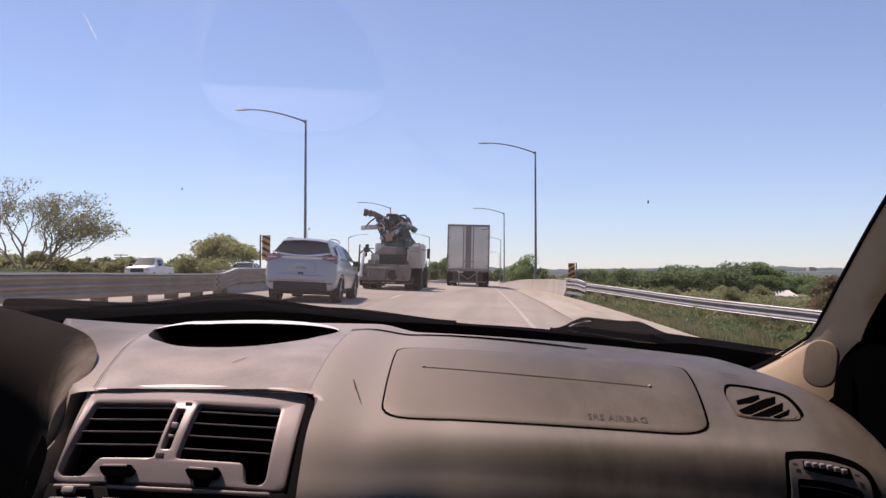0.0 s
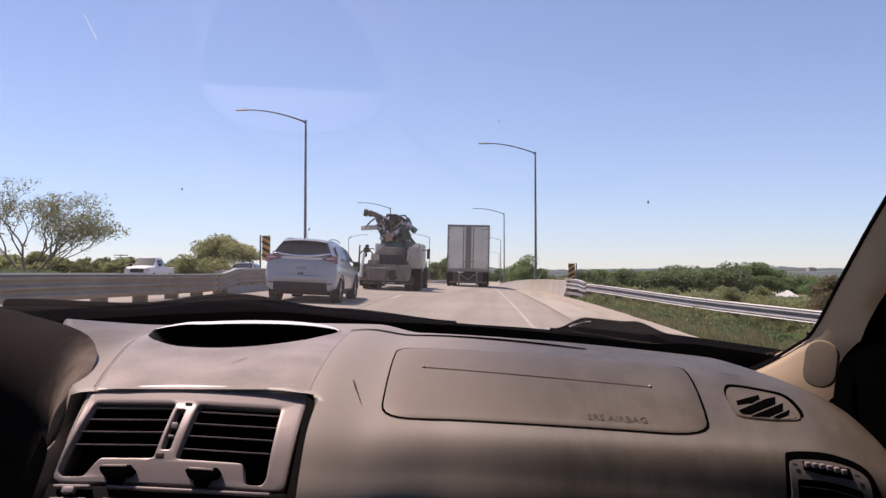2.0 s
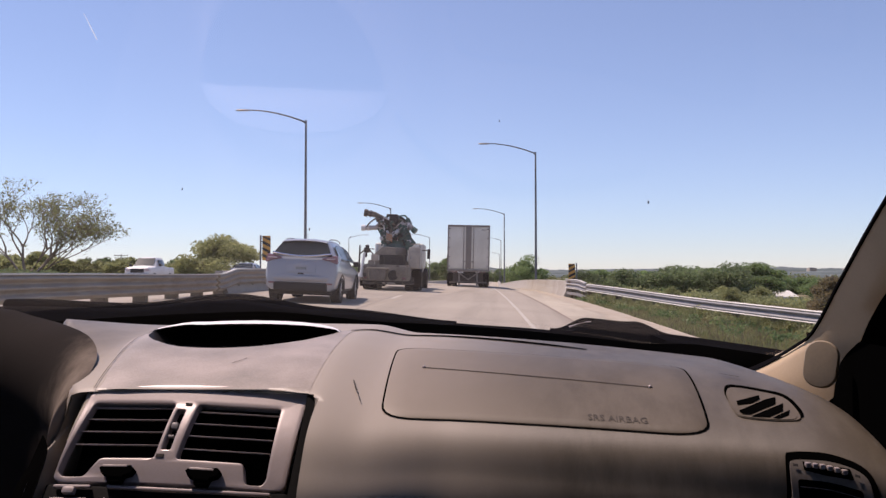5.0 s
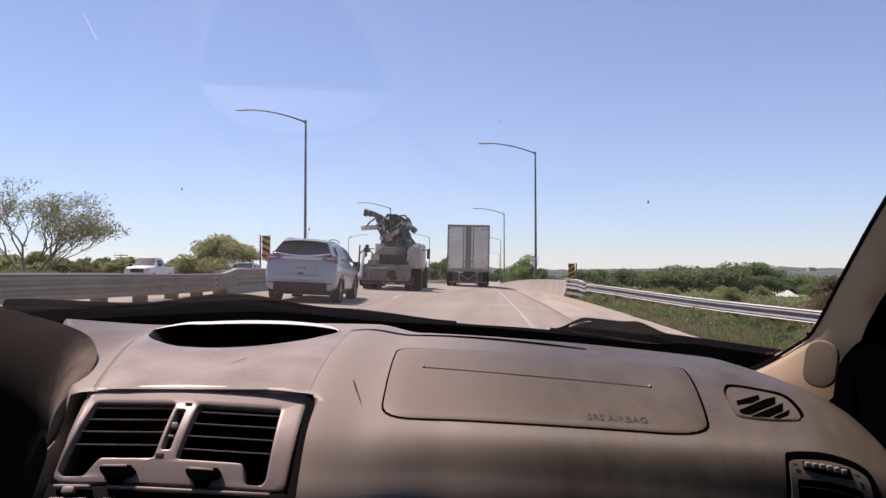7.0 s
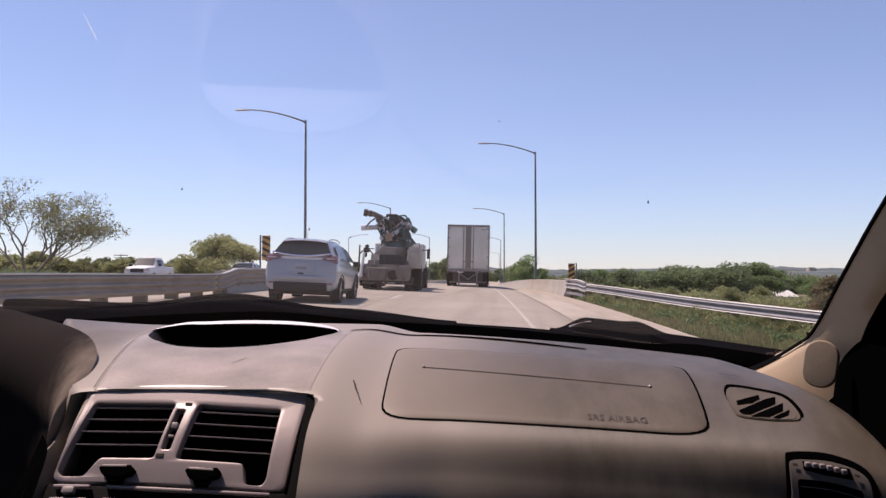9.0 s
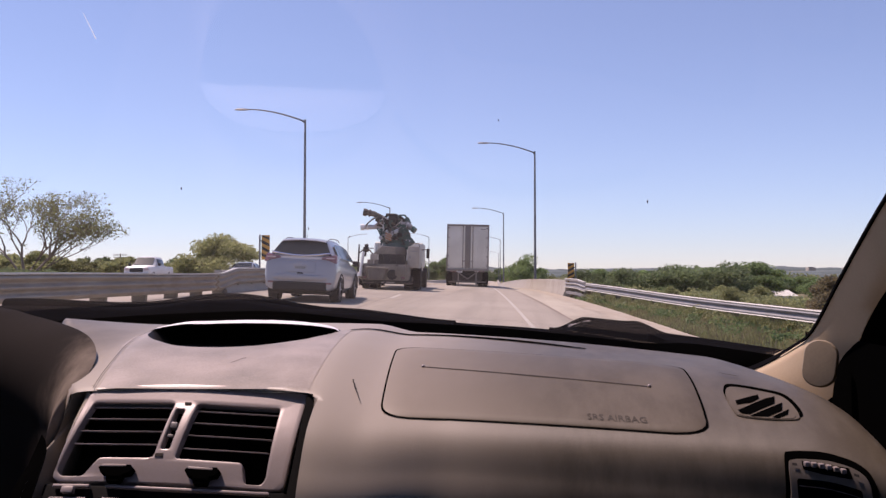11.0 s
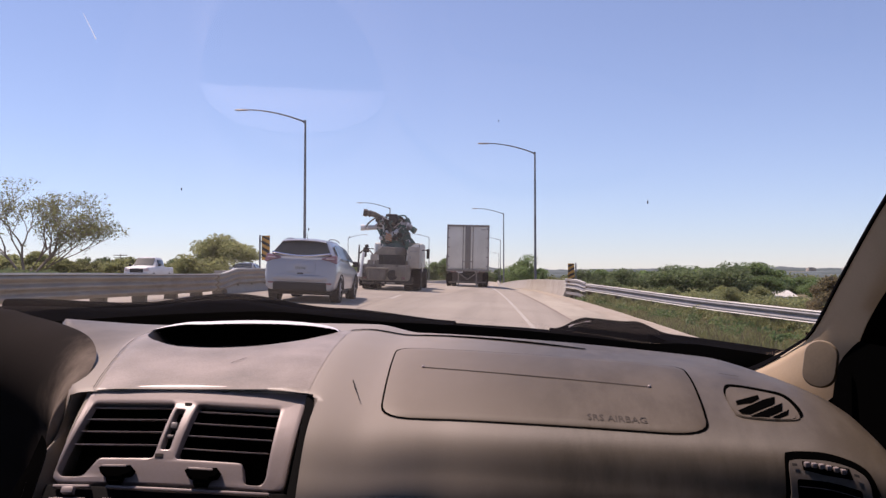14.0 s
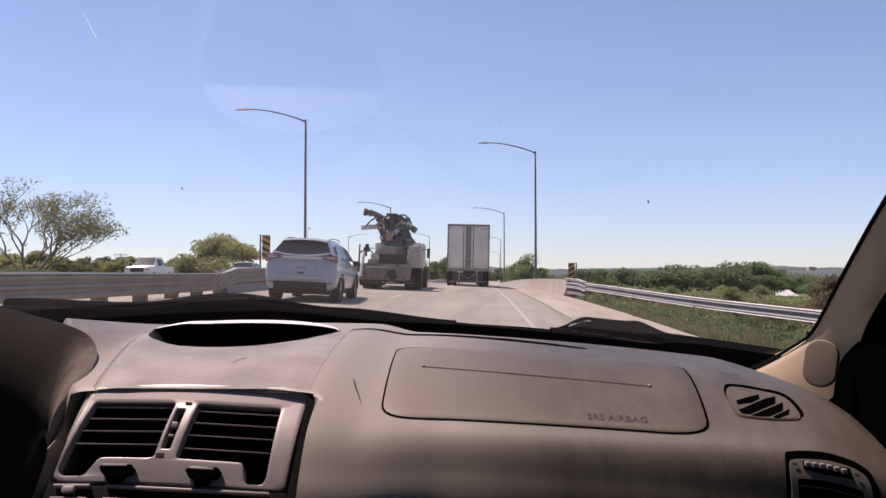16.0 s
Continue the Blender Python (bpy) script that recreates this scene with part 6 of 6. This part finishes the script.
for x, y, s, yaw in ((-61.5, 123, 1.05, 50), (-50.5, 124, 1.1, 120), (-72, 120, 1.0, 10), (-78, 122, 1.15, 200), (-47.5, 126, 1.2, 300), (-34, 128, 1.0, 80), (-31, 131, .9, 160)):
    copy_thing(b2, stand(x, y, s, yaw, 1.1))

cs, rs = [], []
for k in range(150):
    x, y = random.uniform(-70, -38), random.uniform(72, 98)
    cs.append((x, y, ground_z(x, y) + random.uniform(.1, .55)))
    rs.append(random.uniform(.5, 1.0))
tagged(leaf_cloud("verge_scrub", cs, rs, 150, .10, M_LEAF_D, None, "", .6, 43), "low dark green scrub along the far verge", "scrub", kind="stuff")

# broad trees and the wood in the valley
t1 = tree("tree", 5.2, 5.6, M_LEAF, "dense green tree beyond the guardrail", 12, stand(3.0, 140, 1.1, 0, 1.15), .14, 330, "tree", "trees in the valley", 30, .2)
t2 = tree("tree", 7.0, 6.6, M_LEAF, "green broadleaf tree in the valley wood", 15, stand(48, 205), .18, 240, "tree", "trees in the valley", 30, .15)
t3 = tree("tree", 6.2, 7.5, M_LEAF_D, "dark green broadleaf tree in the valley wood", 19, stand(66, 214), .18, 240, "tree", "trees in the valley", 30, .1)
t4 = tree("bush", 3.4, 4.4, M_LEAF_Y, "light green bush at the wood's edge", 23, stand(40, 160), .17, 140, "bush", "bushes in the valley", 26, .05)
wr = random.Random(9)
for k in range(56):
    u = k / 55
    y = 165 + 95 * wr.random()
    x = y * (0.085 + 0.33 * u) + wr.uniform(-5, 5)
    copy_thing((t2, t3, t1)[k % 3], stand(x, y, wr.uniform(.72, .98) * (.82 + .55 * math.exp(-((u - .42) / .22) ** 2)), wr.uniform(0, 360), 1.5))
for seed, material, lo, hi, words in ((61, M_LEAF_Y, 75, 120, "low light green scrub on the valley slope"), (62, M_LEAF, 110, 165, "low green scrub below the wood")):
    cs, rs = [], []
    for k in range(230):
        y = wr.uniform(lo, hi)
        x = y * wr.uniform(.07, .45)
        cs.append((x, y, ground_z(x, y) + wr.uniform(.05, .7)))
        rs.append(wr.uniform(.5, 1.5))
    tagged(leaf_cloud("scrub", cs, rs, 130, .13, material, None, "", .55, seed), words, "scrub", kind="stuff")
b3 = tree("bush", 2.3, 3.8, M_LEAF_B, "brown twiggy bush on the embankment", 27, stand(19.5, 52), .08, 190, "bush", "bushes on the embankment", 30, .05)
for x, y, s in ((22, 60, .8), (24.5, 66, .6), (29, 78, .9)):
    copy_thing(b3, stand(x, y, s, 90 * s))
for x, y, s in ((16, 62, .4), (21, 80, .5), (27, 92, .6), (16, 84, .4), (12.5, 33, .25)):
    copy_thing(t4, stand(x, y, s, 300 * s))

# taller trees where the road goes out of sight
for x, y, k in ((-66, 352, 1.0), (-58, 345, 1.1), (-51, 350, .95), (-43, 348, 1.1), (-36.5, 346, 1.4), (-31, 352, 1.25), (-26, 347, 1.45), (-20.5, 350, 1.35), (-14, 348, 1.0), (-8.5, 345, .8), (-3.5, 350, .9), (2.5, 352, .7)):
    copy_thing((t2, t3)[x % 2 > 1], stand(x, y, k, x * 37 % 360, 1.1))

# woods beyond the bridge and on the skyline
cs, rs = [], []
for k in range(800):
    a = radians(-42 + 78 * wr.random())
    d = wr.uniform(345, 640)
    x, y = d * math.sin(a), d * math.cos(a)
    cs.append((x, y, ground_z(x, y) + wr.uniform(.6, 3.4) + (.9 if abs(a) < .25 else 0) + 2.2 * ease(.12, .3, a)))
    rs.append(wr.uniform(2.2, 4.2))
tagged(leaf_cloud("far_wood", cs, rs, 120, .55, M_LEAF_O, None, "", .7, 40), "far olive-green wood along the skyline", "wood", kind="stuff")
cs, rs = [], []
for k in range(240):
    x, y = wr.uniform(-150, -55), wr.uniform(110, 220)
    cs.append((x, y, ground_z(x, y) + wr.uniform(.2, 1.6)))
    rs.append(wr.uniform(1.2, 2.2))
tagged(leaf_cloud("hedgerow", cs, rs, 130, .26, M_LEAF_D, None, "", .7, 41), "dark green hedgerow beyond the far verge", "hedge", kind="stuff")


def far_ridge(bm, dist, height, seed):
    """A long rounded bank of treetops, seen only as a soft uneven line."""
    rows = []
    for i in range(1201):
        a = radians(-46 + 92 * i / 1200)
        x, y = dist * math.sin(a), dist * math.cos(a)
        z = ground_z(x, y)
        h = height * (0.75 + 0.55 * noise.noise(Vector((a * 9, seed, 0))) + 0.22 * noise.noise(Vector((a * 60, seed, 2))) + 0.12 * noise.noise(Vector((a * 240, seed, 5))))
        rows.append([(x * k, y * k, z + h * u) for k, u in ((1.0, -.4), (1.003, .35), (1.008, .75), (1.018, .95), (1.04, 1.0), (1.08, .6))])
    vs = [[bm.verts.new(p) for p in r] for r in rows]
    for p, q in zip(vs, vs[1:]):
        for k in range(5):
            bm.faces.new((p[k], p[k + 1], q[k + 1], q[k]))


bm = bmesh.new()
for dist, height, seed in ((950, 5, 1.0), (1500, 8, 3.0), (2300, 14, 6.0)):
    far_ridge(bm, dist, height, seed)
tagged(part("distant_wood", bm, M_HILL, angle=80), "distant woodland, its haze painted in as blue-green", "wood", kind="stuff")


def grass(name, n, place, hgt, material, label, seed):
    """Blades in small tufts over a stretch of the verge."""
    r = random.Random(seed)
    v, f = [], []
    for k in range(n):
        x, y = place(r)
        z = ground_z(x, y)
        for j in range(3):
            a = r.uniform(0, 6.28)
            w, h = r.uniform(.015, .035), hgt * r.uniform(.5, 1.3)
            ox, oy = r.uniform(-.12, .12), r.uniform(-.12, .12)
            dx, dy = math.cos(a) * w, math.sin(a) * w
            lx, ly = r.uniform(-.5, .5) * h, r.uniform(-.5, .5) * h
            i = len(v)
            v += [(x + ox - dx, y + oy - dy, z - .03), (x + ox + dx, y + oy + dy, z - .03), (x + ox + lx, y + oy + ly, z + h)]
            f.append((i, i + 1, i + 2))
    me = bpy.data.meshes.new(name)
    me.from_pydata(v, [], f)
    me.materials.append(material)
    return tagged(new(name, me), label, "grass", kind="stuff")


def verge(r):
    y = 13 + 110 * r.random() ** 1.7
    return shoulder_edge(y) + bend(y) + 0.1 + (5 + y * .30) * r.random() ** 1.2, y


grass("verge_grass", 46000, verge, .14, M_GRASS, "rough green and straw verge grass", 3)
grass("far_verge_grass", 16000, lambda r: (-34.5 - 36 * r.random() ** 1.4, 40 + 65 * r.random()), .28, M_GRASS, "green grass beyond the far carriageway", 4)
grass("field_grass", 12000, lambda r: ((lambda y: (y * r.uniform(.12, .5), y))(r.uniform(70, 175))), .45, M_STRAW, "straw-coloured field grass in the valley", 6)

grass("rail_grass", 5200, lambda r: (lambda p: (p.x + r.uniform(-.35, .5), p.y + r.uniform(-.6, .6)))(opath[r.randrange(len(opath) - 1)]), .32, M_GRASS, "tall grass under the guardrail", 8)

cs, rs = [], []
for k in range(210):
    p = opath[wr.randrange(len(opath) - 1)]
    x, y = p.x + wr.uniform(-.9, 1.6), p.y + wr.uniform(-.8, .8)
    cs.append((x, y, ground_z(x, y) + wr.uniform(.05, .30)))
    rs.append(wr.uniform(.12, .34))
tagged(leaf_cloud("weeds", cs, rs, 90, .045, M_LEAF_Y, None, "", .9, 52), "leafy green weeds along the guardrail", "weeds", kind="stuff")

cs, rs = [], []
for k in range(120):
    y = 14 + 24 * wr.random()
    p = min(opath, key=lambda q: abs(q.y - y))
    x = p.x - wr.uniform(.1, 2.6) * (p.x - shoulder_edge(y) - bend(y)) / 3.4
    cs.append((x, y, ground_z(x, y) + wr.uniform(.0, .12)))
    rs.append(wr.uniform(.14, .38))
tagged(leaf_cloud("verge_weeds", cs, rs, 80, .05, M_LEAF, None, "", .7, 53), "broad-leaved green weeds on the verge", "weeds", kind="stuff")
grass("dry_grass", 9000, verge, .17, M_STRAW, "dry straw-coloured grass on the verge", 17)

# pale buildings far down in the valley
for x, y, w, h in ((52, 172, 8, 1.0), (40, 330, 13, 2.4), (22.5, 262, 6, 2.2), (118, 360, 9, 3)):
    z = ground_z(x, y)
    hb = thing("distant_building", "pale low building far down in the valley", "building", "valley buildings", pose(x, y, z, 0, 0, 12))
    part("wall", box(bmesh.new(), (0, 0, h / 2), (w, 7, h), .05), M_SIGN, hb, "pale walls")
    part("roof", loft(bmesh.new(), [[Vector((xx, yy, zz)) for yy, zz in ((-3.9, h), (3.9, h), (0, h + 1.2))] for xx in (-w / 2 - .3, w / 2 + .3)]), M_TRAILER, hb, "pale roof")

# blocks on the skyline
for x, y, w, h in ((632, 1800, 16, 18), (715, 1800, 40, 9), (560, 1900, 22, 10)):
    z = 19.5 - h if w == 16 else ground_z(x, y)
    hb = thing("distant_building", "hazy block of a far town on the skyline", "building", "skyline buildings", pose(x, y, z, 0, 0, 12))
    part("wall", box(bmesh.new(), (0, 0, h / 2), (w, 12, h), .2), M_PARAPET, hb, "pale walls")
    part("roof", box(bmesh.new(), (0, 0, h + .4), (w * .6, 8, 1.2), .1), M_RIG_GREY, hb, "grey roof housing")

# a power pole behind the hedge
pole = thing("utility_pole", "dark wooden power pole with a cross arm", "utility pole", at=stand(-120, 250))
part("post", cyl(bmesh.new(), (0, 0, -.5), (0, 0, 8.8), .2, .14, 10), M_WOOD, pole)
for z in (7.6, 8.3):
    part("cross_arm", box(bmesh.new(), (0, 0, z), (4.4, .16, .2), .02), M_WOOD, pole)
for x in (-2.0, -1.0, 1.0, 2.0):
    part("insulator", cyl(bmesh.new(), (x, 0, 8.4), (x, 0, 8.75), .08, .05, 8), M_LAMP, pole)

# a short vapour trail high in the sky, glowing by itself in place of sunlight
trail = bmesh.new()
way = Vector((60, 0, -115)).normalized()
side = way.cross(Vector((-0.5, -0.3, 0.8))).normalized()
rows = [[trail.verts.new(Vector((-1502, 2820, 936)) + way * (107 * i / 8) + side * k * (0.9 + 0.16 * i)) for k in (-1, 1)] for i in range(9)]
for a, b in zip(rows, rows[1:]):
    trail.faces.new((a[0], a[1], b[1], b[0]))
tagged(part("vapour_trail", trail, M_VAPOUR), "short thin white vapour trail in the sky", "vapour trail", kind="structure")
